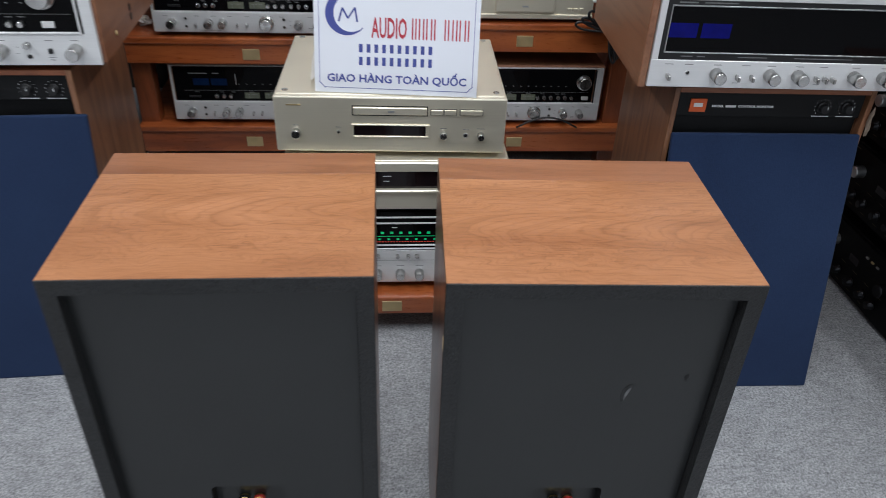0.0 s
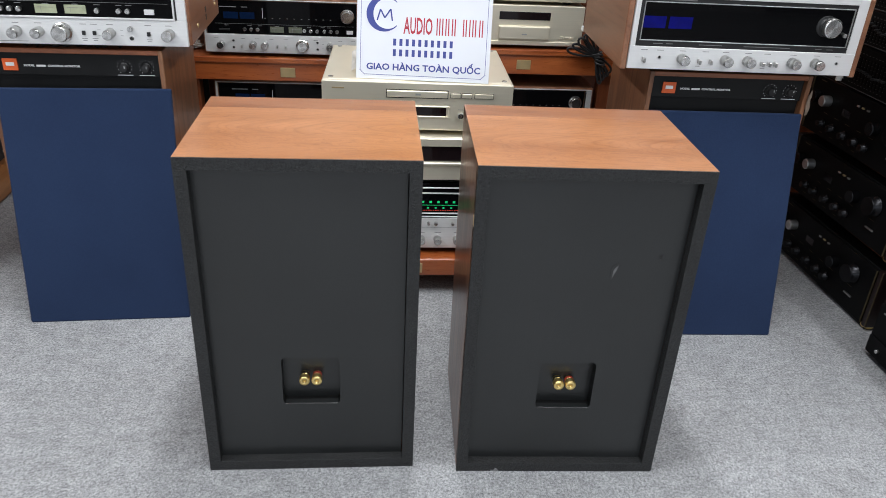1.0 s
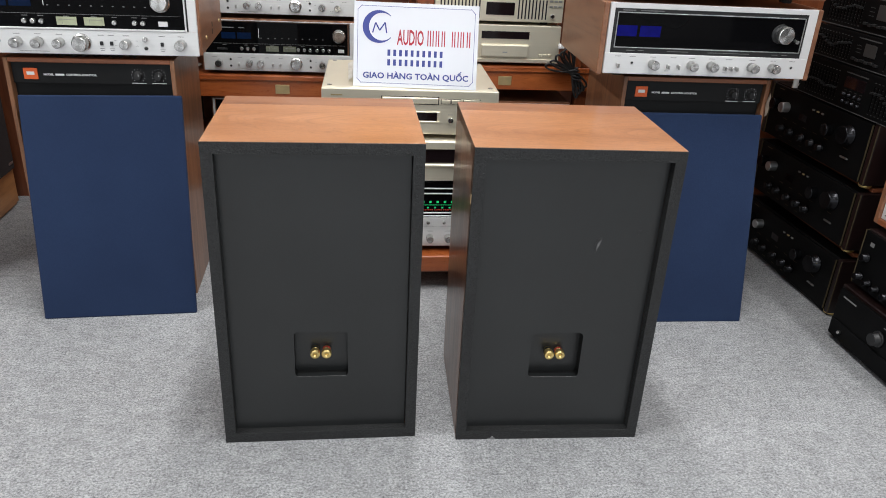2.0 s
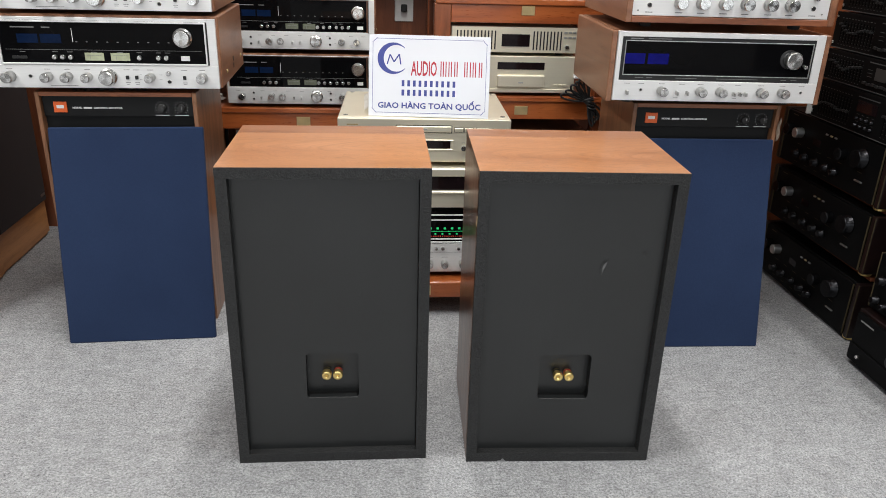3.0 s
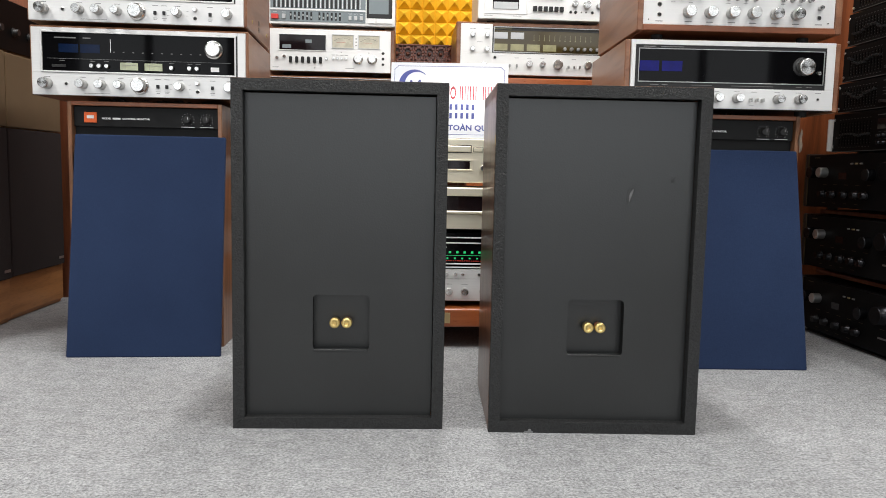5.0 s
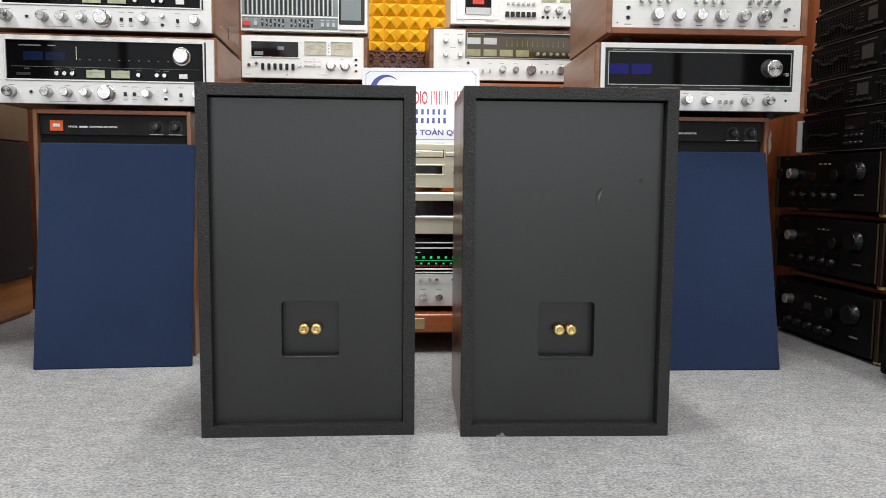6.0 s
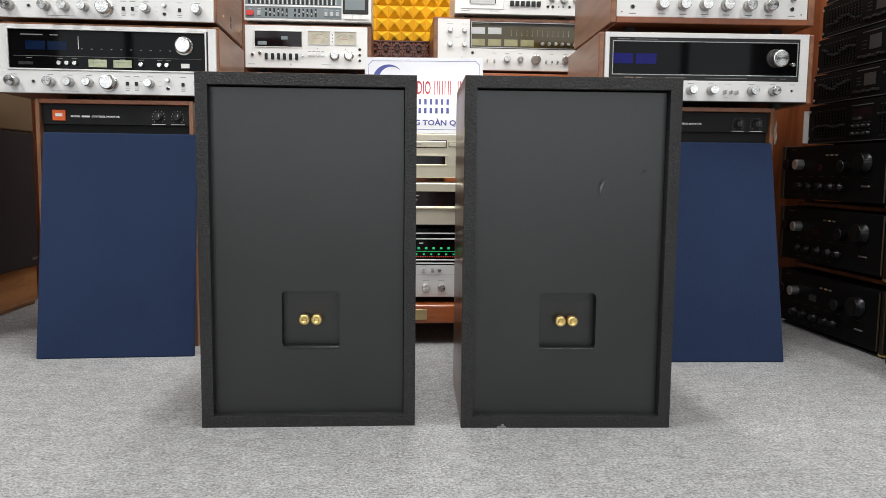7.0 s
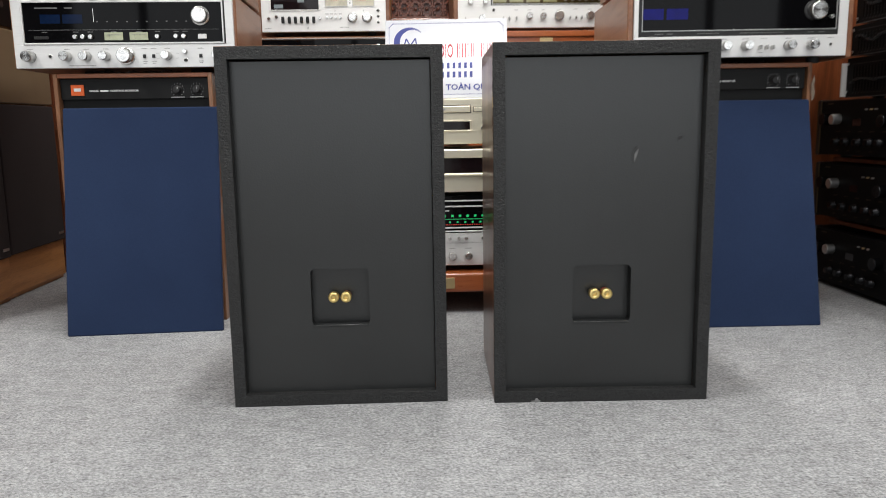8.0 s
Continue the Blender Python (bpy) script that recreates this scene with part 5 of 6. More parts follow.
def slider_deck():
    """A music centre: slider equaliser beside a dark cassette door."""
    W, H, D, z0 = 0.425, 0.200, 0.26, 0.010
    dev = thing("music_centre", pose(-0.366, 1.368, 0.9275), "silver music centre with equaliser sliders and dark cassette door", "music centre")
    feet(dev, W, D, h=0.010)
    part("case", B(-W / 2, 0.008, z0, W / 2, D, z0 + H, bevel=0.003), WHITE_ALU, dev)
    part("front_panel", B(-W / 2, -0.002, z0, W / 2, 0.008, z0 + H, bevel=0.001), WHITE_ALU, dev)
    part("slider_panel", B(-W / 2 + 0.004, -0.004, z0 + 0.008, 0.112, -0.0015, z0 + H - 0.01, bevel=0.0006), STEEL_BLUE, dev, "grey-blue slider panel")
    part("panel_ridge", B(-W / 2 + 0.004, -0.006, z0 + 0.045, 0.112, -0.0035, z0 + 0.051, bevel=0.0008), ALU, dev)
    part("cassette_door", B(0.116, -0.006, z0 + 0.026, W / 2 - 0.010, -0.0015, z0 + H - 0.01, bevel=0.002), BLACK, dev)
    part("door_window", B(0.124, -0.0066, z0 + 0.040, W / 2 - 0.022, -0.0055, z0 + H - 0.03), STEEL_BLUE, dev)
    for i in range(3):
        small_box(dev, "deck_key", 0.133 + 0.029 * i, z0 + 0.016, 0.027, 0.015, 0.006, WHITE_ALU, y=-0.002)
    for i in range(20):
        x = -0.195 + 0.0148 * i
        small_box(dev, "slider_slot", x, z0 + 0.105, 0.0075, 0.104, 0.0008, BLACK, y=-0.004, bevel=0.0001)
        small_box(dev, "slider_divider", x + 0.0074, z0 + 0.105, 0.0022, 0.100, 0.001, ALU, y=-0.004, bevel=0.0001)
        small_box(dev, "slider_cap", x, z0 + 0.125 + 0.008 * math.sin(i * 0.7), 0.0070, 0.009, 0.006, ALU_DARK, y=-0.004)
    for i in range(13):
        x = -0.140 + 0.0138 * i
        if i not in (6,):
            small_box(dev, "slider_slot", x, z0 + 0.027, 0.0065, 0.026, 0.0008, BLACK, y=-0.004, bevel=0.0001)
            small_box(dev, "slider_cap", x, z0 + 0.030 - 0.004 * (i % 3), 0.0045, 0.006, 0.005, ALU_DARK, y=-0.004)
    small_box(dev, "power_button", -0.193, z0 + 0.023, 0.024, 0.016, 0.005, RED_BTN, y=-0.004)
    small_box(dev, "push_button", -0.163, z0 + 0.024, 0.012, 0.016, 0.004, ALU_DARK, y=-0.004)
    for x in (0.060, 0.079, 0.098):
        small_box(dev, "push_button", x, z0 + 0.024, 0.010, 0.014, 0.004, ALU_DARK, y=-0.004)
    marks(dev, [(-0.195 + 0.0148 * i, z0 + 0.056, 0.006, 0.001) for i in range(20)] + [(x, z0 + 0.038, 0.012, 0.001) for x in (-0.193, -0.163, 0.06, 0.079, 0.098)], INK_WHITE, -0.004)
    return dev


slider_deck()


def shelf_disc_player(name, m, label, disp, tray, H, slots=False):
    W, D, z0 = 0.43, 0.30, 0.012
    dev = thing(name, m, label, "disc player", "disc players on the shelf")
    feet(dev, W, D)
    part("case", B(-W / 2, 0.008, z0, W / 2, D, z0 + H, bevel=0.002), CHAMPAGNE, dev)
    part("front_panel", B(-W / 2, -0.002, z0, W / 2, 0.008, z0 + H, bevel=0.0015), CHAMPAGNE, dev, "champagne aluminium fascia")
    x0, za, x1, zb = disp
    part("display_window", B(x0, -0.0035, za, x1, -0.001, zb), SMOKE, dev, "dark display window")
    if tray:
        x0, za, x1, zb = tray
        t = part("disc_drawer", B(x0, -0.012, za, x1, -0.001, zb, bevel=0.004, seg=2), CHAMPAGNE, dev)
        small_box(t, "drawer_bar", (x0 + x1) / 2, (za + zb) / 2 - 0.004, 0.016, 0.004, 0.0006, ALU_DARK, y=-0.012, bevel=0.0001)
    if slots:
        for i in range(12):
            small_box(dev, "vent_slot", -0.195 + 0.0116 * i, z0 + H * 0.48, 0.0046, H * 0.74, 0.0008, BLACK, y=-0.002, bevel=0.0001)
        for i in range(9):
            small_box(dev, "vent_slot", 0.064 + 0.0116 * i, z0 + H * 0.48, 0.0046, H * 0.74, 0.0008, BLACK, y=-0.002, bevel=0.0001)
        for i in range(3):
            for k in range(2):
                small_box(dev, "push_button", 0.172 + 0.015 * i, z0 + H * (0.62 + 0.2 * k), 0.011, 0.006, 0.003, ALU_DARK, y=-0.002)
        knob(dev, 0.178, z0 + H * 0.25, 0.0075, 0.012, "alu", y=-0.002)
    else:
        for i in range(3):
            small_box(dev, "push_button", 0.150 + 0.016 * i, z0 + 0.026, 0.011, 0.007, 0.003, CHAMPAGNE, y=-0.002)
        part("plinth_strip", B(-W / 2, -0.006, z0, W / 2, -0.0015, z0 + 0.012, bevel=0.001), CHAMPAGNE, dev)
    return dev


shelf_disc_player("disc_player", pose(0.330, 1.362, 0.455), "champagne disc player with rounded drawer on a wooden shelf", (-0.055, 0.090, 0.107, 0.114), (-0.055, 0.030, 0.108, 0.072), 0.122)
shelf_disc_player("disc_player", pose(0.330, 1.364, 0.589), "slim champagne disc player with vent slots, stacked on another", (-0.045, 0.032, 0.050, 0.072), None, 0.083, True)


def dial_tuner():
    """A receiver with four small knobs beside an amber dial."""
    W, H, D, z0 = 0.487, 0.170, 0.30, 0.012
    dev = thing("stereo_receiver", pose(0.3165, 1.368, 0.775), "white-silver receiver with amber dial and four small meters", "receiver")
    feet(dev, W, D)
    part("case", B(-W / 2 - 0.015, 0.008, z0 - 0.002, W / 2 + 0.015, D, z0 + H + 0.008, bevel=0.003), CASE_Y, dev, "walnut case")
    X = lambda u: -W / 2 + u * W
    Z = lambda v: z0 + H * (1 - v)
    bm = bmesh.new()
    box(bm, X(0), -0.003, Z(1), X(1), 0.0085, Z(0.57), 0.0008)
    box(bm, X(0), -0.003, Z(0.57), X(0.225), 0.0085, Z(0), 0.0008)
    part("front_panel", bm, WHITE_ALU, dev, "satin white-silver front panel")
    y = -0.003
    part("dial_surround", B(X(0.226), -0.002, Z(0.57), X(1.0), 0.004, Z(0.035)), BLACK, dev)
    part("dial_bezel", frame_bm(X(0.232), Z(0.56), X(0.998), Z(0.045), 0.003, -0.005, -0.0015, 0.0006), ALU_DARK, dev)
    part("dial_glass", B(X(0.238), -0.0032, Z(0.54), X(0.992), -0.001, Z(0.12)), AMBER_GLASS, dev, "amber-lit tuning dial")
    for k in range(4):
        small_box(dev, "signal_meter", X(0.285 + 0.116 * k), Z(0.45), 0.046, 0.022, 0.0006, METER_AMBER, y=-0.0032, bevel=0.0001)
    for k in range(2):
        small_box(dev, "tuning_meter", X(0.285 + 0.116 * k), Z(0.22), 0.046, 0.022, 0.0006, ALU_DARK, y=-0.0032, bevel=0.0001)
    marks(dev, [(X(0.30), Z(0.09), 0.06, 0.0015)] + [(X(0.52 + 0.037 * i), Z(0.30), 0.003, 0.003) for i in range(12)] + [(X(0.52 + 0.037 * i), Z(0.24), 0.001, 0.016) for i in range(12)], METER_AMBER, -0.0032)
    for u in (0.755, 0.803, 0.85, 0.896, 0.94, 0.985):
        knob(dev, X(u - 0.015), Z(0.465), 0.0066, 0.012, "alu", y=-0.0032)
    for u in (0.085, 0.187):
        for v in (0.22, 0.50):
            knob(dev, X(u), Z(v), 0.0092, 0.014, "alu", y=y)
    knob(dev, X(0.165), Z(0.82), 0.012, 0.014, "alu", y=y)
    for u, r in ((0.49, 0.0115), (0.585, 0.0105), (0.695, 0.0175), (0.91, 0.0138)):
        knob(dev, X(u), Z(0.78), r, 0.018, "alu", turn=u * 200 - 90, y=y)
    for u in (0.05, 0.31, 0.35, 0.40, 0.77, 0.81, 0.85):
        lever(dev, X(u), Z(0.80)).location.y = y - 0.0006
    jack(dev, X(0.245), Z(0.66), 0.0042).location.y = y
    marks(dev, [(X(u), Z(0.66), 0.014, 0.0012) for u in (0.40, 0.49, 0.585, 0.695, 0.81, 0.91)] + [(X(0.085), Z(0.10), 0.02, 0.0012), (X(0.187), Z(0.10), 0.02, 0.0012), (X(0.135), Z(0.36), 0.02, 0.0012)], INK_GREY, y)
    return dev


dial_tuner()


def top_cassette_deck():
    W, H, D, z0 = 0.430, 0.150, 0.26, 0.012
    dev = thing("cassette_deck", pose(0.345, 1.364, 0.963), "white-silver cassette deck with piano keys, stacked on a receiver", "cassette deck")
    feet(dev, W, D)
    part("case", B(-W / 2, 0.008, z0, W / 2, D, z0 + H, bevel=0.002), WHITE_ALU, dev)
    part("front_panel", B(-W / 2, -0.002, z0, W / 2, 0.008, z0 + H, bevel=0.001), WHITE_ALU, dev, "satin white-silver front panel")
    part("cassette_bay", frame_bm(-0.195, z0 + 0.016, -0.045, z0 + H - 0.01, 0.004, -0.0045, -0.0015, 0.0008), WHITE_ALU, dev)
    part("cassette_window", B(-0.165, -0.004, z0 + 0.035, -0.075, -0.0015, z0 + H - 0.015, bevel=0.0006), SMOKE, dev)
    small_box(dev, "cassette_label", -0.120, z0 + 0.044, 0.085, 0.024, 0.0028, ALU_DARK, y=-0.002)
    small_box(dev, "tape_window", -0.120, z0 + 0.076, 0.040, 0.018, 0.003, RED_BTN, y=-0.002)
    for i in range(6):
        small_box(dev, "piano_key", -0.020 + 0.0185 * i, z0 + 0.036, 0.013, 0.016, 0.010, BLACK, y=-0.002, bevel=0.001)
        knob(dev, -0.016 + 0.0175 * i, z0 + 0.072, 0.0055, 0.008, "alu", y=-0.002)
    for x, z, r in ((0.118, 0.055, 0.011), (0.160, 0.053, 0.014), (0.202, 0.051, 0.011)):
        knob(dev, x, z0 + z, r, 0.016, "alu", turn=x * 300, y=-0.002)
    for x in (0.105, 0.122, 0.142, 0.158, 0.180):
        jack(dev, x, z0 + 0.029, 0.0042 if x < 0.13 or x > 0.17 else 0.0022).location.y = -0.002
    for x in (0.125, 0.190):
        small_box(dev, "level_meter", x, z0 + 0.098, 0.052, 0.036, 0.002, METER, y=-0.002)
    marks(dev, [(-0.18, z0 + 0.010, 0.03, 0.0014), (-0.08, z0 + 0.010, 0.03, 0.0014), (0.025, z0 + 0.095, 0.06, 0.001)], INK_GREY, -0.002)
    return dev


top_cassette_deck()


# ---------------------------------------------------------------- foam, carving and socket between the shelves
def pyramid_foam(x0, x1, z0, z1, y, cell, deep):
    ob = thing("acoustic_foam", pose(0, y, 0), "yellow pyramid acoustic foam on the back wall", "acoustic foam")
    bm = bmesh.new()
    nx, nz = round((x1 - x0) / cell), round((z1 - z0) / cell)
    for i in range(nx):
        for k in range(nz):
            cx, cz = x0 + cell * (i + 0.5), z0 + cell * (k + 0.5)
            h = cell / 2
            c = [bm.verts.new((cx + sx * h, 0, cz + sz * h)) for sx, sz in ((-1, -1), (1, -1), (1, 1), (-1, 1))]
            j = [(0.88 + 0.2 * random.random()) * deep for _ in range(1)][0]
            t = 0.10 * h
            d = [bm.verts.new((cx + sx * t, -j, cz + sz * t)) for sx, sz in ((-1, -1), (1, -1), (1, 1), (-1, 1))]
            for q in range(4):
                bm.faces.new((c[q], c[(q + 1) % 4], d[(q + 1) % 4], d[q]))
            bm.faces.new(d)
    box(bm, x0, 0, z0, x1, 0.02, z1)
    part("foam_sheet", bm, FOAM, ob)
    return ob


pyramid_foam(-0.40, 0.40, 0.945, 1.585, 1.835, 0.05, 0.036)


def carved_ledge():
    """A dark carved lattice rail on a stepped moulding."""
    ob = thing("carved_rail", pose(0, 1.74, 0), "dark reddish carved wooden rail with pierced scrollwork", "carved rail")
    part("moulding", B(-0.30, -0.01, 0.80, 0.30, 0.10, 0.845, bevel=0.006, seg=2), CARVED, ob)
    part("moulding", B(-0.30, -0.002, 0.847, 0.30, 0.10, 0.872, bevel=0.005, seg=2), CARVED, ob)
    part("backing", B(-0.30, 0.028, 0.872, 0.30, 0.05, 0.944), CARVED, ob)
    bm = bmesh.new()
    for i in range(14):
        x = -0.28 + 0.043 * i
        for k in range(12):
            a = 2 * math.pi * k / 12
            b2 = 2 * math.pi * (k + 1) / 12
            p, q = Vector((x + 0.018 * math.cos(a), 0, 0.908 + 0.026 * math.sin(a))), Vector((x + 0.018 * math.cos(b2), 0, 0.908 + 0.026 * math.sin(b2)))
            mid = (p + q) / 2
            box(bm, mid.x - 0.0055, 0.004, mid.z - 0.0055, mid.x + 0.0055, 0.024, mid.z + 0.0055, 0.0015)
        lathe(bm, [(0.008, 0), (0.007, 0.008), (0.003, 0.011)], 8, (x, 0.018, 0.908))
        box(bm, x + 0.0185, 0.004, 0.874, x + 0.0245, 0.022, 0.942, 0.001)
    box(bm, -0.30, 0.002, 0.872, 0.30, 0.026, 0.879, 0.002)
    box(bm, -0.30, 0.002, 0.937, 0.30, 0.026, 0.944, 0.002)
    part("scrollwork", bm, CARVED, ob)
    return ob


carved_ledge()
sock = thing("wall_socket", pose(-0.028, 1.86, 0.70), "white wall socket with a black plug", "wall socket")
part("plate", B(-0.036, -0.008, -0.055, 0.036, 0, 0.055, bevel=0.002), WHITE, sock)
part("plug", B(-0.012, -0.035, -0.018, 0.012, -0.008, 0.010, bevel=0.004, seg=2), BLACK, sock)


def tube(bm, pts, r, seg=8):
    """A round cord through points."""
    rings = []
    for i, p in enumerate(pts):
        p = Vector(p)
        d = (Vector(pts[min(i + 1, len(pts) - 1)]) - Vector(pts[max(i - 1, 0)])).normalized()
        s = d.cross(Vector((0.3, 0.9, 0.1))).normalized()
        t = d.cross(s)
        rings.append([bm.verts.new(p + r * (math.cos(2 * math.pi * k / seg) * s + math.sin(2 * math.pi * k / seg) * t)) for k in range(seg)])
    for a, b in zip(rings, rings[1:]):
        for k in range(seg):
            bm.faces.new((a[k], a[(k + 1) % seg], b[(k + 1) % seg], b[k]))
    bm.faces.new(rings[0][::-1])
    bm.faces.new(rings[-1])
    bmesh.ops.recalc_face_normals(bm, faces=bm.faces)
    return bm


cable = thing("mains_cable", pose(0.565, 1.335, 0.462), "bundled black mains cable tied in a hank over a shelf edge", "cable")
rnd = random.Random(31)
tie = Vector((0.024, -0.016, -0.014))


def cord_loop(tip, wide, depth, r=0.0036):
    """One turn of the hank, from the tie out to its tip and back."""
    mid, half = (tie + tip) / 2, (tip - tie) / 2
    across = Vector((-half.z, 0, half.x)).normalized() * wide
    pts = []
    for k in range(25):
        a = 2 * math.pi * k / 24
        pts.append(mid - half * math.cos(a) + across * math.sin(a) * (0.65 - 0.35 * math.cos(a)) + Vector((0, depth * (1 - math.cos(a)) / 2, 0)))
    return tube(bmesh.new(), pts, r, 7)


for i in range(6):
    tip = Vector((-0.075 + 0.016 * i + 0.006 * rnd.random(), -0.016, 0.006 + 0.014 * i + 0.008 * rnd.random()))
    part("cord", cord_loop(tip, 0.010 + 0.010 * rnd.random(), -0.012 + 0.006 * rnd.random()), BLACK, cable, smooth=True)
for i in range(5):
    tip = Vector((0.042 + 0.009 * i, -0.016, -0.100 + 0.007 * i + 0.008 * rnd.random()))
    part("cord", cord_loop(tip, 0.008 + 0.007 * rnd.random(), -0.014 + 0.005 * i), BLACK, cable, smooth=True)
for i in range(5):
    c = tie + Vector((0.0035 * i, 0, -0.0075 * i + 0.008))
    pts = [c + Vector((0.015 * math.cos(2 * math.pi * k / 16), 0.010 * math.sin(2 * math.pi * k / 16), 0.005 * math.cos(2 * math.pi * k / 16 + i))) for k in range(17)]
    part("cord", tube(bmesh.new(), pts, 0.0036, 7), BLACK, cable, smooth=True)
part("plug", B(-0.032, -0.012, 0.060, -0.012, 0.004, 0.076, bevel=0.003, seg=2), WHITE, cable, "small white plug")
cable2 = thing("mains_cable", pose(0.42, 1.335, 0.151), "thin black cable arched over the lower shelf", "cable")
bm = tube(bmesh.new(), [(-0.06 + 0.015 * k, 0.0, 0.004 + 0.032 * math.sin(math.pi * k / 12)) for k in range(13)], 0.003, 7)
part("cord", bm, BLACK, cable2, smooth=True)


def crumple(name, m, sx, sz, label, mat, seed):
    """A crumpled scrap of plastic or tape."""
    ob = thing(name, m, label, "scrap")
    rnd = random.Random(seed)
    bm = bmesh.new()
    bmesh.ops.create_icosphere(bm, subdivisions=3, radius=1.0)
    for v in bm.verts:
        k = 0.55 + 0.6 * rnd.random()
        bend = 0.3 * sx * math.sin(5.0 * v.co.z + seed)
        v.co = Vector((v.co.x * sx * k + bend, v.co.y * sx * k, v.co.z * sz * (0.9 + 0.15 * rnd.random())))
    part("film", bm, mat, ob)
    return ob


crumple("tag", pose(0.8530, 0.5330, 0.540), 0.0042, 0.030, "white crumpled plastic tag hanging at a loudspeaker edge", TAPE, 4)
crumple("white_cloth", pose(-0.68, 1.45, 0.420), 0.020, 0.014, "crumpled white cloth lying on a wooden shelf", PAPER, 9)


# ---------------------------------------------------------------- black amplifiers and equalisers facing across the room
def black_amplifier(m, label):
    """A black amplifier with big knobs between dark wooden cheeks edged in brass; its front faces -y before it is turned."""
    W, H, D, z0 = 0.448, 0.150, 0.36, 0.010
    dev = thing("black_amplifier", m, label, "amplifier", "stack of black amplifiers")
    feet(dev, W, D, h=0.010)
    part("case", B(-W / 2 + 0.001, 0.008, z0, W / 2 - 0.001, D, z0 + H - 0.002, bevel=0.002), BLACK_MET, dev)
    part("front_panel", B(-W / 2 + 0.004, -0.002, z0, W / 2 - 0.004, 0.008, z0 + H - 0.004, bevel=0.001), BLACK_MET, dev)
    for s in (-1, 1):
        x0, x1 = sorted((s * W / 2, s * (W / 2 + 0.018)))
        part("side_cheek", B(x0, 0.0, z0 - 0.004, x1, D, z0 + H, bevel=0.003, seg=2), ROSEWOOD, dev, "dark rosewood cheek")
        x0, x1 = sorted((s * (W / 2 - 0.001), s * (W / 2 - 0.0025)))
        part("brass_trim", B(x0, -0.004, z0 + 0.002, x1, 0.0, z0 + H - 0.004, bevel=0.0003), DIM_BRASS, dev)
        x0, x1 = sorted((s * (W / 2 + 0.0165), s * (W / 2 + 0.0180)))
        part("brass_trim", B(x0, -0.0015, z0 - 0.002, x1, 0.0015, z0 + H - 0.002, bevel=0.0003), DIM_BRASS, dev)
    part("brass_foot", lathe(bmesh.new(), [(0.014, -0.006), (0.016, -0.003), (0.016, 0.003), (0.014, 0.006)], 20, (W / 2 - 0.002, 0.022, 0.004), "z"), GOLD, dev, "brass-ringed foot")
    part("selector_window", B(-W * 0.16, -0.0026, z0 + H * 0.52, -W * 0.08, -0.0018, z0 + H * 0.64), SMOKE, dev)
    y = -0.002
    X = lambda u: -W / 2 + u * W
    big = SMALL.get("big_black")
    if not big:
        bm = lathe(bmesh.new(), [(0.026, 0), (0.026, 0.004), (0.0235, 0.005), (0.0235, 0.022), (0.022, 0.024)], 28)
        big = SMALL["big_black"] = mesh_of("knob", bm, KNOB_DARK)
        for p in big.polygons:
            p.use_smooth = len(p.vertices) == 4
        SMALL["mid_black"] = mesh_of("knob", lathe(bmesh.new(), [(0.016, 0), (0.016, 0.019), (0.0145, 0.021)], 24), KNOB_DARK)
        SMALL["mid_silver"] = mesh_of("knob", lathe(bmesh.new(), [(0.014, 0), (0.014, 0.021), (0.0125, 0.023)], 24), ALU_DARK)
    put("knob", pose(X(0.83), y, z0 + H * 0.66), dev, big)
    put("knob", pose(X(0.66), y, z0 + H * 0.60), dev, SMALL["mid_black"])
    tagged(put("knob", pose(X(0.20), y, z0 + H * 0.64), dev, SMALL["mid_silver"]), "bright metal knob")
    put("knob", pose(X(0.09), y, z0 + H * 0.64), dev, SMALL["mid_black"])
    for u in (0.20, 0.30, 0.42, 0.53, 0.62):
        knob(dev, X(u), z0 + H * 0.24, 0.011, 0.017, "dark", y=y)
    small_box(dev, "push_button", X(0.84), z0 + H * 0.27, 0.030, 0.004, 0.004, ALU_DARK, y=y)
    for k in range(3):
        small_box(dev, "push_button", X(0.47 + 0.045 * k), z0 + H * 0.80, 0.009, 0.004, 0.004, BRASS if k == 1 else ALU_DARK, y=y)
    marks(dev, [(X(0.10), z0 + H * 0.92, 0.026, 0.0025)] + [(X(u), z0 + H * 0.42, 0.018, 0.0012) for u in (0.2, 0.31, 0.42, 0.53, 0.64, 0.83)]
          + [(X(u), z0 + H * 0.08, 0.014, 0.0012) for u in (0.2, 0.31, 0.42, 0.53)], DIM_BRASS, y)
    return dev


def facing_west(x, y, z, extra=0.0):
    return pose(x, y, z, 0, 0, -90 + extra)


amp3 = black_amplifier(facing_west(1.086, 0.668, 0.004, 1.5), "black amplifier with rosewood cheeks and brass trim, standing near the floor")
amp2 = copy_thing(amp3, facing_west(1.084, 0.668, 0.188, 1.5))
amp1 = copy_thing(amp3, facing_west(1.082, 0.672, 0.362, 1.5))
tagged(amp2, "black amplifier with rosewood cheeks on a wooden board")
tagged(amp1, "black amplifier with rosewood cheeks under the equalisers")
for z in (0.172, 0.350):
    bd = thing("spacer_board", pose(1.10, 0.668, z), "thin brown wooden board between black amplifiers", "board", "boards between amplifiers")
    part("board", B(0.022, -0.235, 0, 0.36, 0.235, 0.011, bevel=0.001), BACK_WOOD, bd)
bd = thing("plinth_board", pose(1.10, 0.668, 0.0), "low black plinth under the amplifiers", "plinth")
part("board", B(0, -0.23, 0, 0.36, 0.23, 0.004), BLACK, bd)


CAP_GREY = plain("slider_cap_grey", (0.012, 0.0122, 0.0125), 0.45)
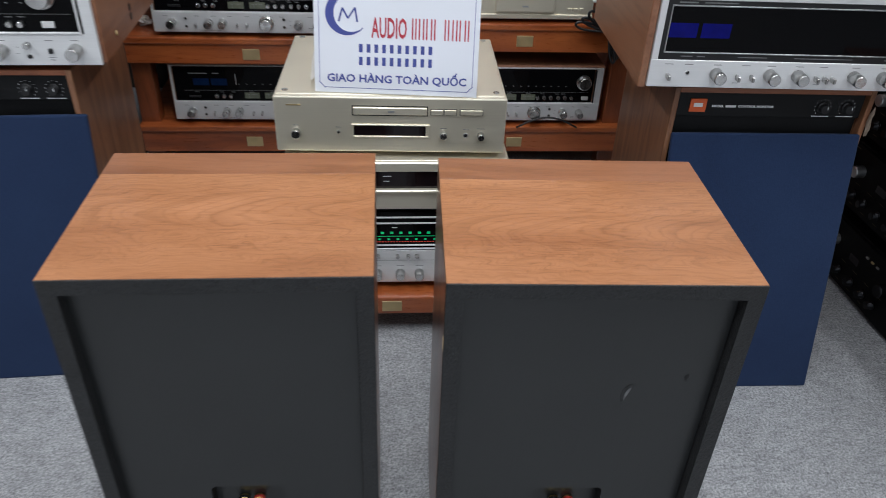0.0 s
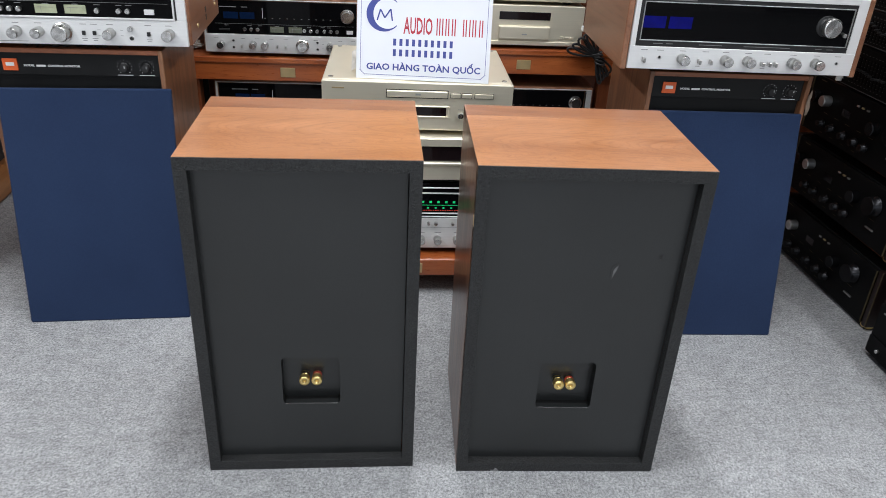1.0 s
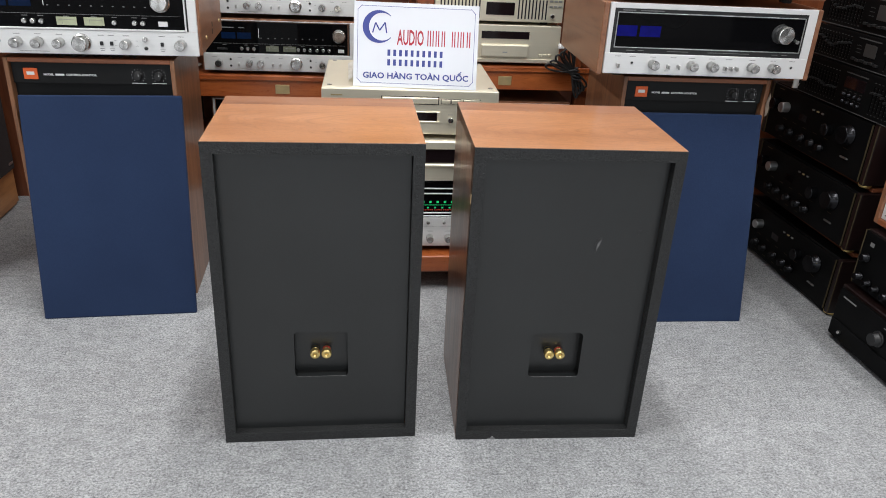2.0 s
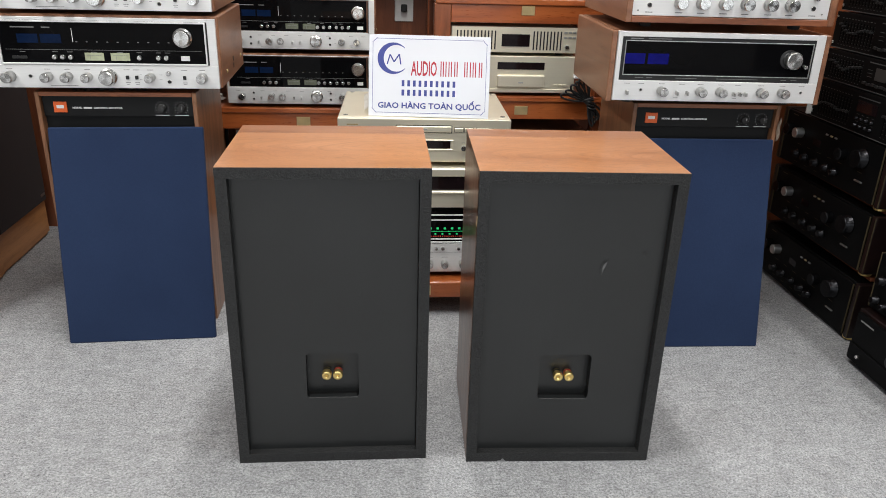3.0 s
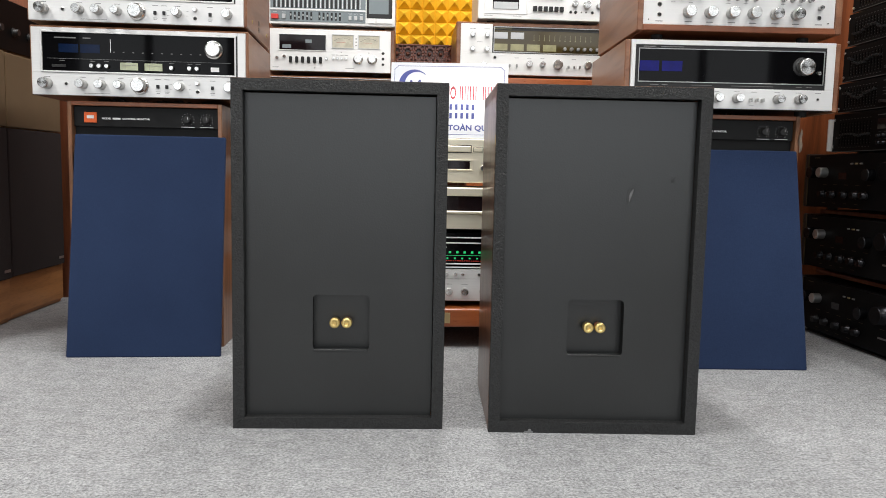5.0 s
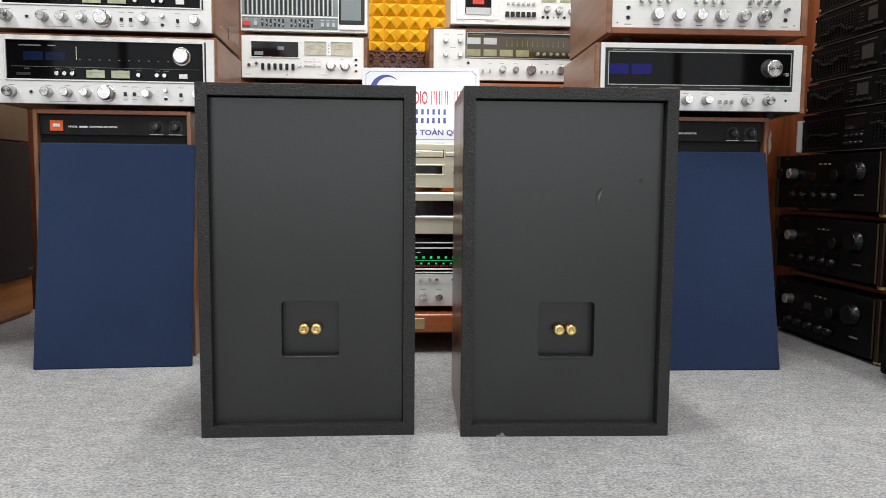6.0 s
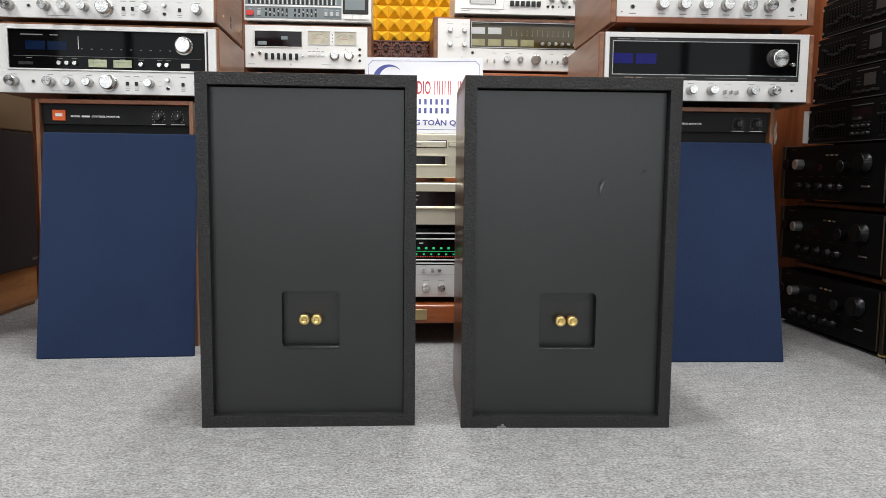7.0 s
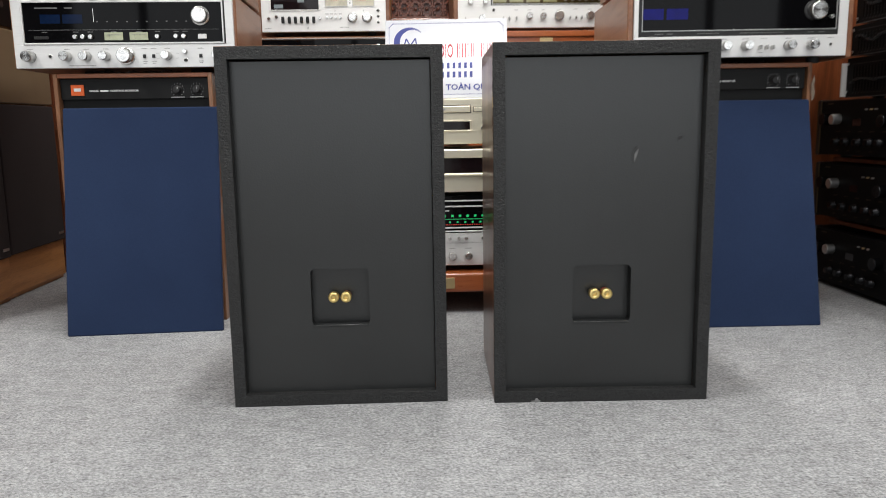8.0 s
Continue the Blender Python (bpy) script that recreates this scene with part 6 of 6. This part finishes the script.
CAP_SLOT = plain("slider_slot_black", (0.0008, 0.0008, 0.0008), 0.8, spec=0.05)
DULL_SCREEN = plain("unlit_screen", (0.030, 0.029, 0.028), 0.3)
LEGEND_GLINT = plain("dim_legend_and_glint", (0.06, 0.06, 0.058), 0.6)


def equaliser(m, label, H, kind, seed):
    """A black graphic equaliser: two banks of sliders round a middle field; kind: window, meters or keys."""
    W, D, y = 0.46, 0.30, -0.003
    rnd = random.Random(seed)
    dev = thing("graphic_equaliser", m, label, "equaliser", "stack of black equalisers")
    part("case", B(-W / 2, 0.004, 0.004, W / 2, D, H - 0.002, bevel=0.002), BLACK_MET, dev)
    part("front_panel", B(-W / 2 - 0.010, y, 0.003, W / 2 + 0.010, 0.004, H - 0.002, bevel=0.001), BLACK_MET, dev)
    # the lower bevel's highlight, built as a paler bar
    part("lower_edge", B(-W / 2 - 0.010, y - 0.0015, 0.0025, W / 2 + 0.010, y, 0.0042, bevel=0.0003), LEGEND_GLINT, dev)
    feet(dev, W, D, h=0.004)
    track, leg = bmesh.new(), bmesh.new()

    def bar(bm, x, z, w, h):
        box(bm, x - w / 2, y - 0.0006, z - h / 2, x + w / 2, y + 0.0002, z + h / 2)

    for start in (-W / 2 + 0.022, 0.066):
        n = 11
        for i in range(n):
            x = start + 0.0130 * i
            bar(track, x, H * 0.47, 0.0022, H * 0.58)
            for k in range(7):
                bar(leg, x + 0.0045, H * (0.22 + 0.083 * k), 0.0028, 0.0008)
            zc = H * (0.47 + 0.12 * abs(i - 5) / 5 * (1 if (seed + (start > 0)) % 3 else -1) + 0.05 * math.sin(i * 0.8 + seed) + 0.04 * rnd.random())
            small_box(dev, "slider_cap", x, zc, 0.0062, 0.0046, 0.009, CAP_GREY, y=y)
            bar(leg, x, H * 0.83, 0.006, 0.0013)
            bar(leg, x, H * 0.13, 0.005, 0.0010)
    mid = -0.006
    bar(leg, mid, H * 0.86, 0.085, 0.0024)
    if kind == "keys":
        for k in range(4):
            for j in range(2):
                knob(dev, mid - 0.030 + 0.020 * k, H * (0.20 + 0.17 * j), 0.0055, 0.009, "dark", y=y)
                bar(leg, mid - 0.030 + 0.020 * k, H * (0.29 + 0.17 * j), 0.010, 0.001)
        small_box(dev, "display_window", mid, H * 0.65, 0.080, H * 0.26, 0.0014, SMOKE, y=y)
    else:
        w = 0.044 if kind == "window" else 0.034
        win = small_box(dev, "display_window", mid + 0.010, H * 0.56, w, H * 0.36, 0.0016, DULL_SCREEN, y=y)
        for k in range(6):
            small_box(dev, "push_button", mid - 0.044 + 0.0175 * k, H * (0.24 - 0.02 * (k % 2)), 0.013, 0.006, 0.006, CAP_GREY, y=y)
        for k in range(3):
            bar(leg, mid - 0.034, H * (0.44 + 0.1 * k), 0.018, 0.0012)
    bar(leg, 0.12, H * 0.94, 0.024, 0.0020)
    tagged(part("slider_track", track, CAP_SLOT, dev), kind="stuff")
    tagged(part("printed_legend", leg, LEGEND_GLINT, dev), kind="stuff")
    for s in (-1, 1):
        for v in (0.16, 0.84):
            knob(dev, s * (W / 2 + 0.004), H * v, 0.0040, 0.003, "alu", y=y, name="rack_screw")
    return dev


zz = 0.522
for i, (h, kind) in enumerate(((0.107, "keys"), (0.082, "window"), (0.095, "window"), (0.090, "meters"), (0.085, "window"), (0.085, "meters"))):
    equaliser(facing_west(1.085 + 0.004 * i, 0.545 - 0.006 * min(i, 4), zz, 1.0), "black graphic equaliser with rows of sliders, in a tall stack", h, kind, i)
    zz += h
strip = thing("side_strip", pose(1.066, 0.792, 0.527, 0, 0, 0), "pale plastic strip at the end of the lowest equaliser", "plastic strip")
part("strip", B(0, -0.004, 0, 0.016, 0.002, 0.088, bevel=0.001), PAPER, strip)

low = thing("black_amplifier", facing_west(1.046, 0.122, 0.0, 0.8), "low black amplifier with gold lettering standing on the carpet", "amplifier")
feet(low, 0.44, 0.34, h=0.010)
part("case", B(-0.222, 0.006, 0.010, 0.222, 0.36, 0.145, bevel=0.002), ROSEWOOD, low)
part("front_panel", B(-0.214, -0.003, 0.011, 0.214, 0.006, 0.138, bevel=0.001), BLACK_MET, low)
part("lower_flap", B(-0.212, -0.007, 0.016, 0.212, -0.0025, 0.058, bevel=0.0012), BLACK_MET, low)
marks(low, [(-0.172, 0.122, 0.050, 0.004), (-0.02, 0.122, 0.05, 0.002)], INK_GREY, -0.003)
knob(low, -0.17, 0.036, 0.005, 0.006, "alu", y=-0.007)
knob(low, -0.05, 0.09, 0.018, 0.02, "black", y=-0.003)
knob(low, 0.12, 0.09, 0.024, 0.02, "black", y=-0.003)

upper = thing("black_amplifier", facing_west(1.068, 0.120, 0.145, 0.8), "black amplifier with small knobs stacked on a low one", "amplifier")
feet(upper, 0.44, 0.34, h=0.008)
part("case", B(-0.222, 0.006, 0.008, 0.222, 0.36, 0.150, bevel=0.002), ROSEWOOD, upper)
part("front_panel", B(-0.216, -0.003, 0.010, 0.216, 0.006, 0.148, bevel=0.001), BLACK_MET, upper)
part("edge_trim", B(-0.2195, -0.0035, 0.009, -0.2165, 0.006, 0.149, bevel=0.0006), DIM_BRASS, upper, "thin dark brass edge")
marks(upper, [(-0.185, 0.122, 0.014, 0.010), (-0.10, 0.126, 0.04, 0.002)], INK_GREY, -0.003)
for x, z, r in ((-0.188, 0.088, 0.011), (-0.192, 0.036, 0.010), (-0.158, 0.034, 0.008), (-0.128, 0.033, 0.008),
                (-0.09, 0.033, 0.010), (0.0, 0.09, 0.016), (0.13, 0.09, 0.024)):
    knob(upper, x, z, r, 0.018, "dark", y=-0.003)
amplifier_wood(facing_west(1.094, 0.110, 0.295, 0.8), "silver-fronted amplifier in a wooden sleeve, stacked on black ones")


# ---------------------------------------------------------------- tall floor speakers along the side
def floor_speaker(m, label):
    """A tall tower with its cloth front toward -y before it is turned; two cloths above a wooden plinth."""
    W, H, D = 0.345, 0.757, 0.34
    sp = thing("floor_speaker", m, label, "loudspeaker", "tall speakers along the side")
    part("cabinet", B(-W / 2, 0.004, 0.0, W / 2, D, H, bevel=0.003), PLINTH, sp, "oak-brown cabinet")
    part("lower_front", B(-W / 2, -0.004, 0.012, W / 2, 0.004, 0.125, bevel=0.002), PLINTH, sp)
    part("lower_grille", B(-W / 2 + 0.009, -0.016, 0.127, W / 2 - 0.009, 0.004, 0.545, bevel=0.004, seg=2), DARK_CLOTH, sp, "dark brown cloth grille")
    part("upper_grille", B(-W / 2 + 0.009, -0.016, 0.548, W / 2 - 0.009, 0.004, H - 0.004, bevel=0.004, seg=2), TAN_CLOTH, sp, "tan cloth grille")
    small_box(sp, "badge", W / 2 - 0.035, 0.150, 0.030, 0.008, 0.002, ALU_DARK, y=-0.016)
    return sp


def facing_east(x, y, z, extra=0.0):
    return pose(x, y, z, 0, 0, 90 + extra)


floor_speaker(facing_east(-1.230, 1.055, 0, 0), "tall floor speaker with dark cloth grille and oak-brown plinth")
floor_speaker(facing_east(-1.222, 0.708, 0, 0), "tall floor speaker with dark brown cloth and tan upper grille")


def dark_deck(m, label, H):
    """A black component lying on a tall speaker, front toward -y before it is turned."""
    W, D, z0 = 0.34, 0.30, 0.010
    dev = thing("black_component", m, label, "hi-fi component", "black components on the tall speakers")
    feet(dev, W, D, h=0.010)
    part("case", B(-W / 2, 0.006, z0, W / 2, D, z0 + H, bevel=0.003), ROSEWOOD, dev)
    part("front_panel", B(-W / 2 + 0.004, -0.002, z0 + 0.003, W / 2 - 0.004, 0.006, z0 + H - 0.003, bevel=0.001), BLACK_MET, dev)
    for x in (-0.11, -0.02, 0.07, 0.13):
        knob(dev, x, z0 + H * 0.4, 0.012, 0.016, "black", y=-0.002)
    return dev


dark_deck(facing_east(-1.26, 1.05, 0.757), "black component with dark wooden case lying on a tall speaker", 0.15)
dark_deck(facing_east(-1.26, 0.70, 0.757), "black component with round knobs lying on a tall speaker", 0.15)
